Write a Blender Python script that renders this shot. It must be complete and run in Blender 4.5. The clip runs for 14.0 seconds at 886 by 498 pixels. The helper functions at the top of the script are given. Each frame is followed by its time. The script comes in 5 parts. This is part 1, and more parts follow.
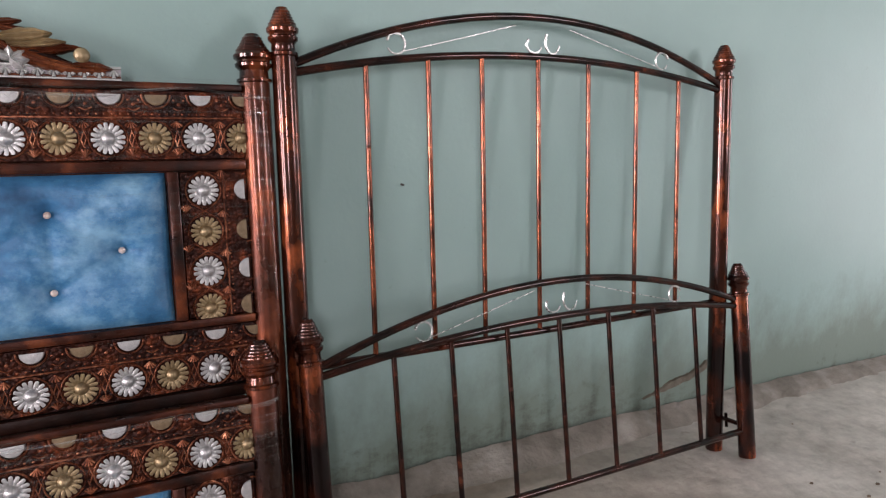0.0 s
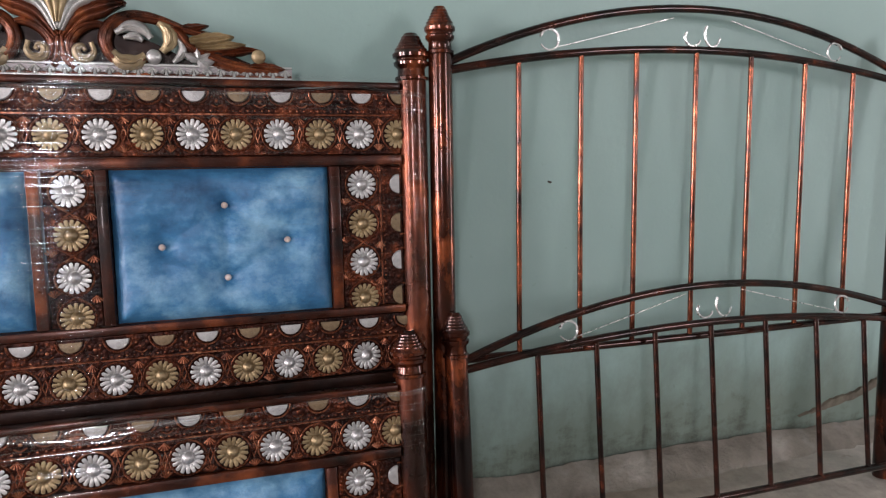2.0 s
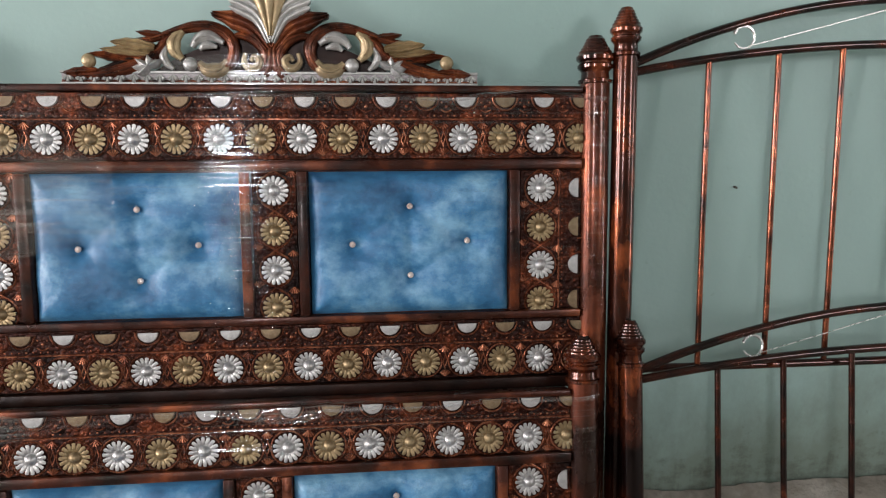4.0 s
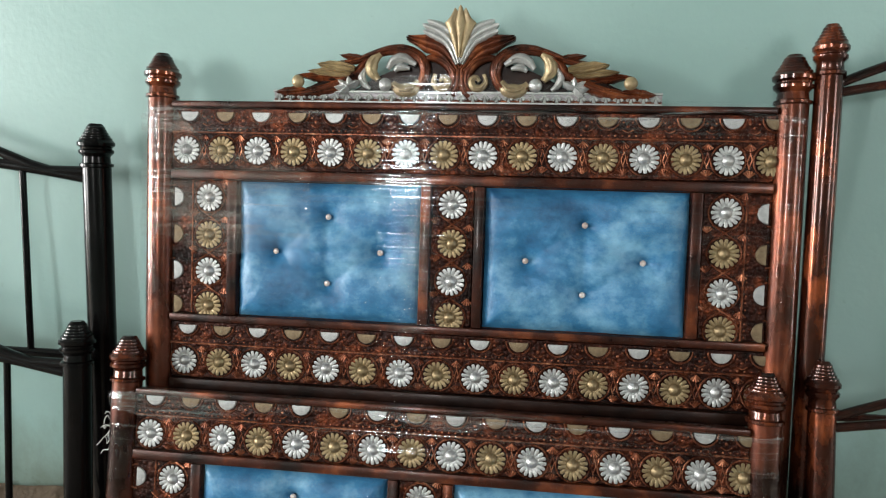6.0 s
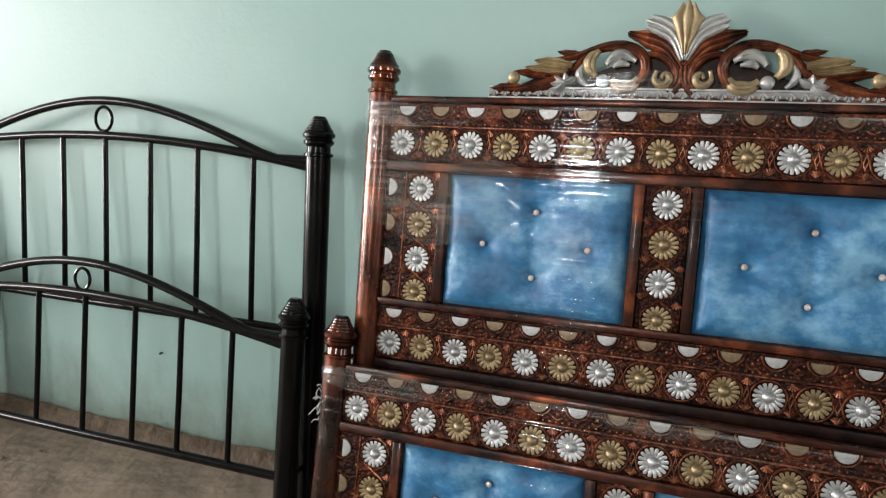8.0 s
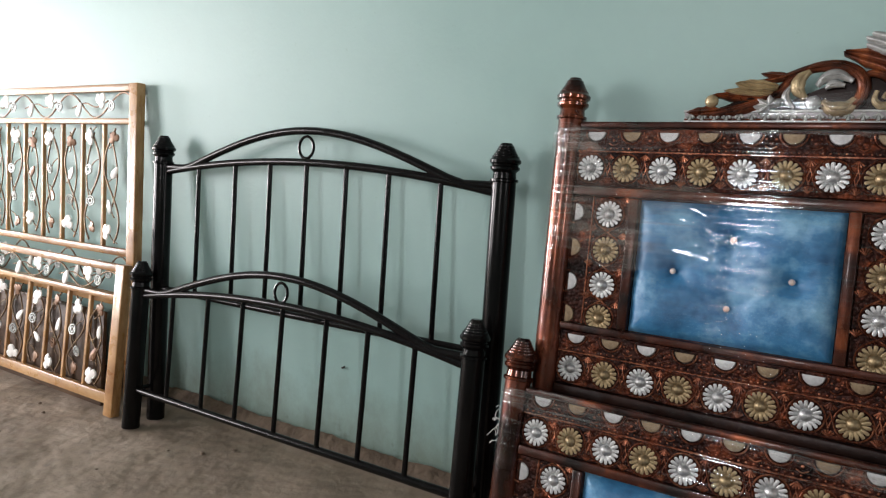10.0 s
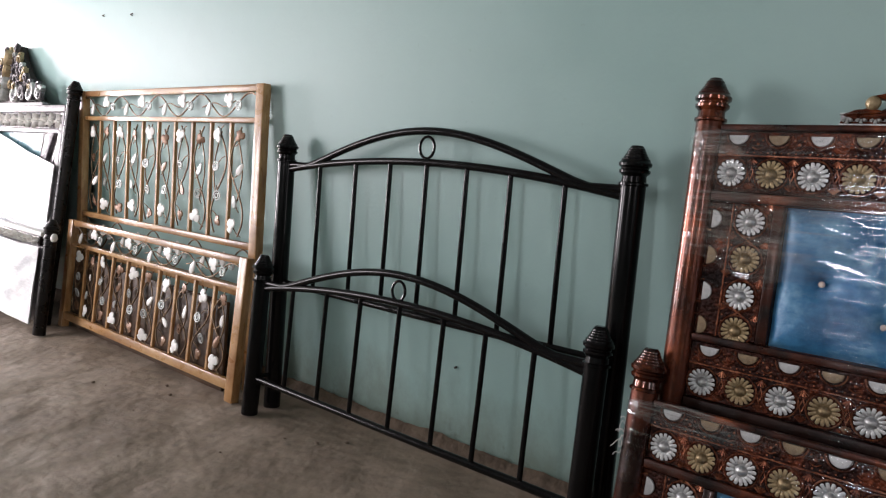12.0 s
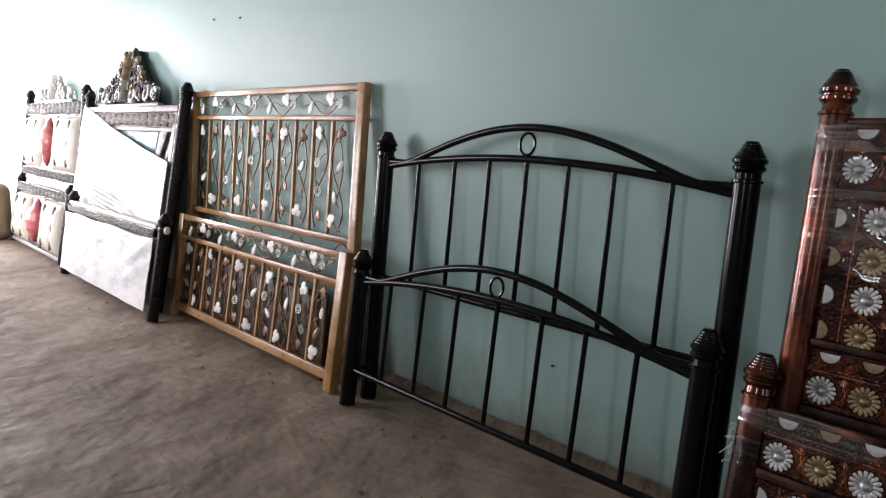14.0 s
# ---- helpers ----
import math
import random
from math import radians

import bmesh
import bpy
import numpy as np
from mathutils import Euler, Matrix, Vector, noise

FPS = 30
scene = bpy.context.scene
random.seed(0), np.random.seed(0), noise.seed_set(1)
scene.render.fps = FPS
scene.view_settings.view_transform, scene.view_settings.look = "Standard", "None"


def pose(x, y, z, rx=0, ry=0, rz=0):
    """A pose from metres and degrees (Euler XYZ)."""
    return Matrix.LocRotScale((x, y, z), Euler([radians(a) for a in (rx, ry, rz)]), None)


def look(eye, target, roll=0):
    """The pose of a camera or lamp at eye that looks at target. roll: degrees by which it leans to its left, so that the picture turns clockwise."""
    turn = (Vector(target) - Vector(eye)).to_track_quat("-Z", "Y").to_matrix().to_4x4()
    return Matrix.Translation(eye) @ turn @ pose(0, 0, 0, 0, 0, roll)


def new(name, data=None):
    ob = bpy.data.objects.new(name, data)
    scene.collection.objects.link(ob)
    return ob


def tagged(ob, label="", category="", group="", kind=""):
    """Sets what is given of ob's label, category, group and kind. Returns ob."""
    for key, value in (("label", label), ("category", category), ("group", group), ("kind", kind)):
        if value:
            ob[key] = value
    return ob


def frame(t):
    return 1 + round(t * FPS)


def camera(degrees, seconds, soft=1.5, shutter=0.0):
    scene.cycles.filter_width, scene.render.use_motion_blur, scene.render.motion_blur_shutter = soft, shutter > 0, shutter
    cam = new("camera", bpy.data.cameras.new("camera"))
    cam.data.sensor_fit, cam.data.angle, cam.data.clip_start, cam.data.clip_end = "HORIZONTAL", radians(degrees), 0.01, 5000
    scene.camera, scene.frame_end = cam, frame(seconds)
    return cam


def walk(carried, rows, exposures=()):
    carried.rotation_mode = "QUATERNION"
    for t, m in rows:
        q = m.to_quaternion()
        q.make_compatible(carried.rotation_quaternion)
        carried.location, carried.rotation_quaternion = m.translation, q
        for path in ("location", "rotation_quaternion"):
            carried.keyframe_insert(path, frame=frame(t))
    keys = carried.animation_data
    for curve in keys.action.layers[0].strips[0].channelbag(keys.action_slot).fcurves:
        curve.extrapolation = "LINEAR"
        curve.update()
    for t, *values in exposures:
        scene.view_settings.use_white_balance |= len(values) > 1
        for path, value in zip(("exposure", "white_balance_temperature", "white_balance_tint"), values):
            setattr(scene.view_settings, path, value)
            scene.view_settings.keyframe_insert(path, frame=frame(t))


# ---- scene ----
cam = camera(65.4, 14.0, soft=1.2)
PATH = [
    (0, (1.391, -1.797, 1.332), (2.328, -0.094, 0.859), 2.3),
    (0.5, (1.384, -1.794, 1.332), (2.262, -0.061, 0.857), 1.8),
    (1, (1.368, -1.791, 1.324), (2.165, -0.019, 0.851), 1.6),
    (1.5, (1.348, -1.786, 1.321), (2.042, 0.029, 0.844), 1.6),
    (2, (1.334, -1.779, 1.317), (1.939, 0.066, 0.837), 1.4),
    (2.5, (1.305, -1.769, 1.336), (1.806, 0.103, 0.84), 1.2),
    (3, (1.288, -1.77, 1.349), (1.685, 0.124, 0.847), 1.0),
    (3.2, (1.262, -1.764, 1.353), (1.629, 0.134, 0.842), 0.8),
    (5.3, (1.241, -1.79, 1.297), (1.118, 0.162, 0.879), 0.6),
    (5.5, (1.236, -1.793, 1.293), (1.075, 0.16, 0.891), 0.6),
    (6, (1.212, -1.797, 1.29), (0.957, 0.147, 0.892), 0.7),
    (6.5, (1.181, -1.804, 1.291), (0.851, 0.127, 0.887), 0.8),
    (7, (1.173, -1.809, 1.292), (0.737, 0.101, 0.89), 0.6),
    (7.5, (1.119, -1.828, 1.291), (0.554, 0.047, 0.881), 1.4),
    (8, (1.047, -1.848, 1.282), (0.401, 0.0, 0.872), 1.4),
    (8.5, (1.003, -1.87, 1.275), (0.275, -0.048, 0.888), 1.4),
    (9, (0.975, -1.891, 1.265), (0.16, -0.102, 0.9), 1.7),
    (9.2, (0.979, -1.906, 1.249), (0.114, -0.135, 0.909), 1.7),
    (11.3, (0.9, -1.927, 1.244), (-0.295, -0.357, 0.915), 1.2),
    (11.5, (0.886, -1.953, 1.247), (-0.321, -0.392, 0.92), 1.5),
    (12, (0.875, -1.96, 1.251), (-0.376, -0.433, 0.928), 1.6),
    (12.5, (0.864, -1.964, 1.247), (-0.428, -0.474, 0.916), 1.7),
    (13, (0.855, -1.977, 1.251), (-0.485, -0.527, 0.928), 1.5),
    (13.5, (0.846, -1.993, 1.25), (-0.54, -0.588, 0.925), 1.5),
    (14, (0.839, -1.998, 1.248), (-0.589, -0.639, 0.911), 1.3),
]
walk(cam, [(t, look(eye, target, roll)) for t, eye, target, roll in PATH],
     [(0, 0.08, 6700, 30), (2.5, -0.02, 6720, 26), (4.5, 0.06, 6700, 18), (6.5, 0.22, 6500, 9), (7.5, 0.10, 6650, 13), (9, -0.10, 6700, 17), (10.5, -0.46, 6500, 19),
      (12, -0.85, 6480, 22), (14, -1.22, 6420, 23)])

# ---- world, openings' daylight ----
world = bpy.data.worlds.new("sky")
scene.world = world
world.use_nodes = True
wn = world.node_tree
bg = wn.nodes["Background"]
sky = wn.nodes.new("ShaderNodeTexSky")
sky.sky_type, sky.sun_disc, sky.sun_elevation, sky.sun_rotation = "NISHITA", False, radians(50), radians(150)
wn.links.new(sky.outputs[0], bg.inputs[0])
bg.inputs[1].default_value = 0.12


def opening_light(x, y, z, width, height, watts, turn, colour=(1, 0.985, 0.97)):
    """Daylight that enters by an opening: an area lamp in its plane, facing into the room."""
    lamp = bpy.data.lights.new("daylight", "AREA")
    lamp.shape, lamp.size, lamp.size_y, lamp.energy, lamp.color = "RECTANGLE", width, height, watts, colour
    ob = new("daylight", lamp)
    ob.matrix_world = pose(x, y, z, 90, 0, turn)
    return ob


BACK, LEFT, RIGHT, HIGH, WALL = -4.6, -11.0, 7.5, 3.3, 0.08
opening_light(-7.0, BACK + 0.04, 1.9, 3.6, 2.2, 740, 0)
opening_light(0.1, BACK + 0.04, 2.1, 0.38, 1.0, 58, 0)
# assumed, unseen opening, kept to brighten the right end of the wall
opening_light(5.6, BACK + 0.04, 2.3, 1.5, 1.2, 74, 0)
opening_light(RIGHT - 0.04, -1.3, 1.05, 0.9, 2.0, 38, 90)
opening_light(LEFT + 0.04, -1.7, 1.5, 2.4, 2.4, 980, -90)


# ---- materials ----
def material(name):
    m = bpy.data.materials.new(name)
    m.use_nodes = True
    return m, m.node_tree, m.node_tree.nodes["Principled BSDF"]


def add(tree, kind, **values):
    n = tree.nodes.new(kind)
    for key, value in values.items():
        n.inputs[key].default_value = value
    return n


def coords(tree, scale=(1, 1, 1), kind="Object"):
    tc = tree.nodes.new("ShaderNodeTexCoord")
    mp = tree.nodes.new("ShaderNodeMapping")
    mp.inputs["Scale"].default_value = scale
    tree.links.new(tc.outputs[kind], mp.inputs[0])
    return mp.outputs[0]


def noise_tex(tree, vec, scale, detail=4.0, rough=0.55):
    n = add(tree, "ShaderNodeTexNoise", Scale=scale, Detail=detail, Roughness=rough)
    tree.links.new(vec, n.inputs["Vector"])
    return n.outputs[0]


def ramp(tree, fac, stops):
    r = tree.nodes.new("ShaderNodeValToRGB")
    e = r.color_ramp.elements
    while len(e) < len(stops):
        e.new(0.5)
    for el, (p, c) in zip(e, stops):
        el.position, el.color = p, (*c, 1) if len(c) == 3 else c
    tree.links.new(fac, r.inputs[0])
    return r.outputs[0]


def grey(v):
    return (v, v, v)


def mix_col(tree, fac, a, b, mode="MIX"):
    n = tree.nodes.new("ShaderNodeMix")
    n.data_type, n.blend_type = "RGBA", mode
    for value, socket in ((fac, n.inputs[0]), (a, n.inputs[6]), (b, n.inputs[7])):
        if isinstance(value, (float, int)):
            socket.default_value = value
        elif isinstance(value, tuple):
            socket.default_value = (*value, 1)
        else:
            tree.links.new(value, socket)
    return n.outputs[2]


def bump(tree, bsdf, height, strength, distance=0.01):
    b = add(tree, "ShaderNodeBump", Strength=strength, Distance=distance)
    tree.links.new(height, b.inputs["Height"])
    tree.links.new(b.outputs[0], bsdf.inputs["Normal"])
    return b


def two_tone(name, stops, scale, stretch=(1, 1, 1), metal=0.0, rough=0.4, rough_var=0.12, coat=0.0, bumps=0.15, fine=60.0, bump_d=0.004, spec=0.5):
    """Paint, metal or lacquer: a mottled colour, uneven gloss and fine relief."""
    m, t, b = material(name)
    v = coords(t, stretch)
    col = ramp(t, noise_tex(t, v, scale, 6, 0.6), stops)
    b.inputs["Specular IOR Level"].default_value = spec
    t.links.new(col, b.inputs["Base Color"])
    b.inputs["Metallic"].default_value = metal
    r = ramp(t, noise_tex(t, v, scale * 2.7, 4), [(0.3, grey(max(rough - rough_var, 0.03))), (0.7, grey(rough + rough_var))])
    t.links.new(r, b.inputs["Roughness"])
    b.inputs["Coat Weight"].default_value = coat
    b.inputs["Coat Roughness"].default_value = 0.08
    bump(t, b, noise_tex(t, coords(t), fine, 4), bumps, bump_d)
    return m


copper_black = two_tone("antiqued copper lacquer", [(0.42, (0.007, 0.003, 0.003)), (0.54, (0.06, 0.014, 0.006)), (0.66, (0.40, 0.095, 0.030))],
                        3.6, (2.2, 2.2, 1.1), metal=0.55, rough=0.2, coat=0.35, bumps=0.08, fine=120, spec=0.3)
copper_bar = two_tone("copper rubbed bar", [(0.36, (0.02, 0.008, 0.006)), (0.5, (0.16, 0.045, 0.022)), (0.66, (0.38, 0.11, 0.05))],
                      9.0, (2.0, 2.0, 1.4), metal=0.72, rough=0.2, coat=0.3, bumps=0.08, fine=150, spec=0.3)
copper_dark = two_tone("dark copper rail lacquer", [(0.42, (0.010, 0.005, 0.004)), (0.60, (0.05, 0.014, 0.008)), (0.78, (0.20, 0.05, 0.02))],
                       9.0, (1.2, 2, 2), metal=0.5, rough=0.18, coat=0.35, bumps=0.08, fine=120, spec=0.3)
copper_post = two_tone("brown copper post lacquer", [(0.42, (0.022, 0.008, 0.005)), (0.56, (0.120, 0.030, 0.013)), (0.72, (0.43, 0.118, 0.046))],
                       3.4, (2.2, 2.2, 1.0), metal=0.55, rough=0.28, coat=0.35, bumps=0.08, fine=120, spec=0.3)
finial_copper = two_tone("glossy red copper lacquer", [(0.42, (0.014, 0.005, 0.004)), (0.56, (0.085, 0.020, 0.008)), (0.72, (0.36, 0.090, 0.030))],
                         9.0, metal=0.55, rough=0.17, coat=0.45, bumps=0.06, fine=120, spec=0.4)
copper_frame = two_tone("brown copper frame paint", [(0.38, (0.010, 0.004, 0.003)), (0.54, (0.060, 0.015, 0.007)), (0.70, (0.28, 0.075, 0.026))],
                        6.0, (1.2, 1.2, 1.2), metal=0.35, rough=0.36, coat=0.12, bumps=0.15, fine=90, spec=0.3)
carved_copper = two_tone("carved copper paint", [(0.36, (0.015, 0.006, 0.004)), (0.54, (0.13, 0.034, 0.014)), (0.70, (0.36, 0.11, 0.038))],
                         14.0, metal=0.4, rough=0.33, coat=0.12, bumps=0.25, fine=140, spec=0.3)
# near-black carving ground; also stands in for shade on rails
dark_ground_shade = two_tone("near-black carving ground and rail shade", [(0.3, (0.005, 0.003, 0.0025)), (0.7, (0.028, 0.010, 0.006))], 12.0, metal=0.2, rough=0.4, coat=0.0, spec=0.25)
silver = two_tone("embossed silver foil", [(0.3, (0.34, 0.35, 0.35)), (0.7, (0.60, 0.61, 0.60))], 60.0, metal=0.72, rough=0.44, bumps=0.3, fine=260, bump_d=0.002)
gold_foil = two_tone("embossed dull gold foil", [(0.3, (0.20, 0.145, 0.075)), (0.7, (0.36, 0.275, 0.155))], 60.0, metal=0.70, rough=0.46, bumps=0.3, fine=260, bump_d=0.002)
silver_paint = two_tone("silver carving paint", [(0.3, (0.30, 0.31, 0.30)), (0.7, (0.62, 0.63, 0.62))], 22.0, metal=0.6, rough=0.40, bumps=0.3, fine=150)
gold_paint = two_tone("gold carving paint", [(0.3, (0.22, 0.16, 0.085)), (0.7, (0.48, 0.38, 0.22))], 22.0, metal=0.4, rough=0.40, bumps=0.3, fine=150)
black_gloss = two_tone("black gloss enamel", [(0.3, (0.002, 0.002, 0.002)), (0.75, (0.006, 0.0055, 0.0055))], 6.0, rough=0.17, rough_var=0.06, coat=0.0, bumps=0.05, fine=90, spec=0.18)
black_worn = two_tone("black lacquer", [(0.3, (0.003, 0.002, 0.002)), (0.62, (0.008, 0.006, 0.005)), (0.8, (0.02, 0.014, 0.011))], 9.0, rough=0.32, coat=0.0, spec=0.25)
gold_wood = two_tone("wood-grained golden enamel", [(0.32, (0.25, 0.112, 0.036)), (0.52, (0.41, 0.220, 0.084)), (0.72, (0.56, 0.350, 0.160))],
                     4.0, (1.0, 6, 1.6), rough=0.34, coat=0.35, bumps=0.1, fine=80)
wire_metal = two_tone("bronze wire", [(0.3, (0.09, 0.055, 0.03)), (0.7, (0.22, 0.14, 0.075))], 30.0, metal=0.6, rough=0.4)
steel_wire = two_tone("bright wire", [(0.3, (0.50, 0.51, 0.50)), (0.7, (0.72, 0.72, 0.70))], 30.0, metal=0.9, rough=0.3)
leaf_white = two_tone("pearl white enamel", [(0.3, (0.72, 0.71, 0.67)), (0.7, (0.88, 0.87, 0.83))], 40.0, rough=0.35, bumps=0.2)
leaf_copper = two_tone("copper enamel", [(0.3, (0.12, 0.062, 0.034)), (0.7, (0.25, 0.135, 0.072))], 40.0, metal=0.3, rough=0.4, bumps=0.2)
leaf_silver = two_tone("grey silver enamel", [(0.3, (0.34, 0.36, 0.35)), (0.7, (0.52, 0.54, 0.52))], 40.0, metal=0.4, rough=0.4, bumps=0.2)
grey_silver = two_tone("silver grey furniture paint", [(0.3, (0.22, 0.21, 0.22)), (0.7, (0.42, 0.40, 0.41))], 16.0, metal=0.25, rough=0.42, bumps=0.3, fine=120)
# darker copy of the silver paint: the carving's shade is in its colour
shaded_silver = two_tone("shadowed silver carving", [(0.35, (0.035, 0.028, 0.035)), (0.6, (0.16, 0.145, 0.155)), (0.75, (0.40, 0.385, 0.385))], 30.0, metal=0.35, rough=0.42, bumps=0.4, fine=120)
beige_leather = two_tone("cream leatherette", [(0.3, (0.42, 0.40, 0.33)), (0.7, (0.56, 0.53, 0.45))], 8.0, rough=0.45, bumps=0.3, fine=180)
tan_fabric = two_tone("tan upholstery", [(0.3, (0.30, 0.22, 0.14)), (0.7, (0.42, 0.33, 0.22))], 9.0, rough=0.8, bumps=0.4, fine=260)
pink_satin = two_tone("rose satin", [(0.3, (0.30, 0.05, 0.06)), (0.7, (0.58, 0.17, 0.16))], 9.0, rough=0.35, bumps=0.2, fine=80)
button_glass = two_tone("pearly button", [(0.3, (0.55, 0.42, 0.36)), (0.7, (0.85, 0.74, 0.66))], 60.0, metal=0.2, rough=0.15, coat=0.8)
dull_silver = two_tone("dull silver foil", [(0.3, (0.34, 0.35, 0.35)), (0.7, (0.52, 0.53, 0.52))], 60.0, metal=0.5, rough=0.45, bumps=0.3, fine=260, bump_d=0.002)
dull_gold = two_tone("dull brown gold foil", [(0.3, (0.15, 0.105, 0.06)), (0.7, (0.27, 0.20, 0.12))], 60.0, metal=0.5, rough=0.45, bumps=0.3, fine=260, bump_d=0.002)
tuft_shade = two_tone("dark tuft with dimple shade", [(0.3, (0.07, 0.065, 0.045)), (0.7, (0.14, 0.13, 0.095))], 40.0, rough=0.6)
brown_board = two_tone("dark brown plywood", [(0.3, (0.035, 0.018, 0.009)), (0.55, (0.07, 0.036, 0.017)), (0.75, (0.12, 0.065, 0.03))], 5.0, (0.6, 3, 4), rough=0.5, bumps=0.3, fine=70)
nail_steel = two_tone("rusty nail", [(0.3, (0.03, 0.02, 0.015)), (0.7, (0.10, 0.07, 0.05))], 80.0, metal=0.6, rough=0.5)
hole_dark = two_tone("chipped plaster", [(0.3, (0.03, 0.028, 0.025)), (0.7, (0.10, 0.09, 0.08))], 80.0, rough=0.9)


def embossed_sheet():
    m, t, b = material("embossed antique copper sheet")
    v = coords(t)
    base = ramp(t, noise_tex(t, v, 16.0, 6, 0.65), [(0.36, (0.012, 0.004, 0.003)), (0.54, (0.070, 0.017, 0.008)), (0.70, (0.32, 0.075, 0.026))])
    vor = add(t, "ShaderNodeTexVoronoi", Scale=95.0)
    t.links.new(v, vor.inputs["Vector"])
    worn = ramp(t, vor.outputs["Distance"], [(0.10, grey(1.0)), (0.50, grey(0.30))])
    col = mix_col(t, 0.8, base, worn, "MULTIPLY")
    t.links.new(col, b.inputs["Base Color"])
    b.inputs["Metallic"].default_value = 0.6
    b.inputs["Specular IOR Level"].default_value = 0.25
    b.inputs["Roughness"].default_value = 0.42
    b1 = bump(t, b, vor.outputs["Distance"], 0.75, 0.004)
    b1.invert = True
    return m


sheet_metal = embossed_sheet()
raised_copper = two_tone("rubbed raised copper", [(0.35, (0.06, 0.017, 0.009)), (0.5, (0.22, 0.066, 0.030)), (0.7, (0.46, 0.19, 0.10))], 40.0, metal=0.7, rough=0.36, bumps=0.1)


def blue_velvet():
    m, t, b = material("crushed blue satin")
    v = coords(t, (1, 1, 1.25))
    blot = noise_tex(t, v, 5.5, 7, 0.66)
    col = ramp(t, blot, [(0.34, (0.008, 0.070, 0.165)), (0.5, (0.034, 0.175, 0.340)), (0.66, (0.185, 0.400, 0.56))])
    t.links.new(col, b.inputs["Base Color"])
    t.links.new(ramp(t, blot, [(0.3, grey(0.55)), (0.7, grey(0.36))]), b.inputs["Roughness"])
    b.inputs["Sheen Weight"].default_value = 0.12
    b.inputs["Sheen Tint"].default_value = (0.25, 0.6, 1.0, 1)
    b.inputs["Specular IOR Level"].default_value = 0.45
    bump(t, b, noise_tex(t, v, 13.0, 6, 0.62), 0.45, 0.014)
    return m


velvet = blue_velvet()
teal_satin = two_tone("teal satin", [(0.3, (0.05, 0.16, 0.20)), (0.7, (0.20, 0.42, 0.48))], 9.0, rough=0.35, bumps=0.2, fine=30)


def film(name, haze, streak, vec_scale, tint, rough=0.055, gloss_part=0.5, taut=(-1.0, -0.9)):
    """Stretch film: clear, with drawn-out wrinkles that catch the light; it lies taut and smooth below the heights given."""
    m, t, b = material(name)
    v = coords(t, vec_scale)
    lines = noise_tex(t, v, 4.0, 2, 0.5)
    cloud = noise_tex(t, coords(t, (1, 1, 1.6)), 2.6, 4, 0.6)
    clear = t.nodes.new("ShaderNodeBsdfTransparent")
    fine = ramp(t, lines, [(0.52, grey(haze)), (0.60, grey(streak))])
    amount = mix_col(t, 1.0, fine, ramp(t, cloud, [(0.40, grey(0.10)), (0.62, grey(1.0))]), "MULTIPLY")
    gloss = t.nodes.new("ShaderNodeBsdfGlossy")
    gloss.inputs["Roughness"].default_value = rough
    gloss.inputs["Color"].default_value = (0.86, 0.95, 1.0, 1)
    bp = add(t, "ShaderNodeBump", Strength=0.9, Distance=0.0028)
    sep = t.nodes.new("ShaderNodeSeparateXYZ")
    t.links.new(coords(t), sep.inputs[0])
    slack = add(t, "ShaderNodeMapRange")
    t.links.new(sep.outputs["Z"], slack.inputs[0])
    for i, value in enumerate((*taut, 0.10, 1.0), 1):
        slack.inputs[i].default_value = value
    
    amount = mix_col(t, 1.0, amount, slack.outputs[0], "MULTIPLY")
    t.links.new(lines, bp.inputs["Height"])
    t.links.new(bp.outputs[0], gloss.inputs["Normal"])
    fres = add(t, "ShaderNodeFresnel", IOR=1.13)
    t.links.new(bp.outputs[0], fres.inputs["Normal"])
    shiny = t.nodes.new("ShaderNodeMixShader")
    t.links.new(fres.outputs[0], shiny.inputs[0])
    t.links.new(clear.outputs[0], shiny.inputs[1])
    t.links.new(gloss.outputs[0], shiny.inputs[2])
    mx = t.nodes.new("ShaderNodeMixShader")
    t.links.new(amount, mx.inputs[0])
    t.links.new(shiny.outputs[0], mx.inputs[1])
    milky = add(t, "ShaderNodeBsdfDiffuse", Color=(*tint, 1))
    body = add(t, "ShaderNodeMixShader", Fac=gloss_part)
    t.links.new(milky.outputs[0], body.inputs[1])
    t.links.new(gloss.outputs[0], body.inputs[2])
    t.links.new(body.outputs[0], mx.inputs[2])
    t.nodes.remove(b)
    t.links.new(mx.outputs[0], t.nodes["Material Output"].inputs[0])
    return m


wrap_film = film("clear stretch film", 0.0, 0.12, (0.30, 1, 28), (0.50, 0.46, 0.43), gloss_part=0.94, taut=(0.80, 1.08))
foot_film = film("clear footboard film", 0.0, 0.12, (0.30, 1, 28), (0.50, 0.46, 0.43), gloss_part=0.94, taut=(0.36, 0.50))
wrap_edge = film("bunched stretch film", 0.12, 0.46, (0.7, 1, 26), (0.50, 0.46, 0.43), gloss_part=0.7)


def white_plastic():
    m, t, b = material("white packing plastic")
    v = coords(t, (1.0, 1.0, 1.6))
    b.inputs["Roughness"].default_value = 0.32
    # grey patches: see-through zones and reflections put into the colour
    t.links.new(ramp(t, noise_tex(t, v, 2.2, 4), [(0.36, (0.42, 0.44, 0.46)), (0.50, (0.66, 0.67, 0.68)), (0.66, (0.78, 0.78, 0.78))]), b.inputs["Base Color"])
    bump(t, b, noise_tex(t, v, 3.0, 5, 0.55), 0.45, 0.04)
    return m


plastic_white = white_plastic()
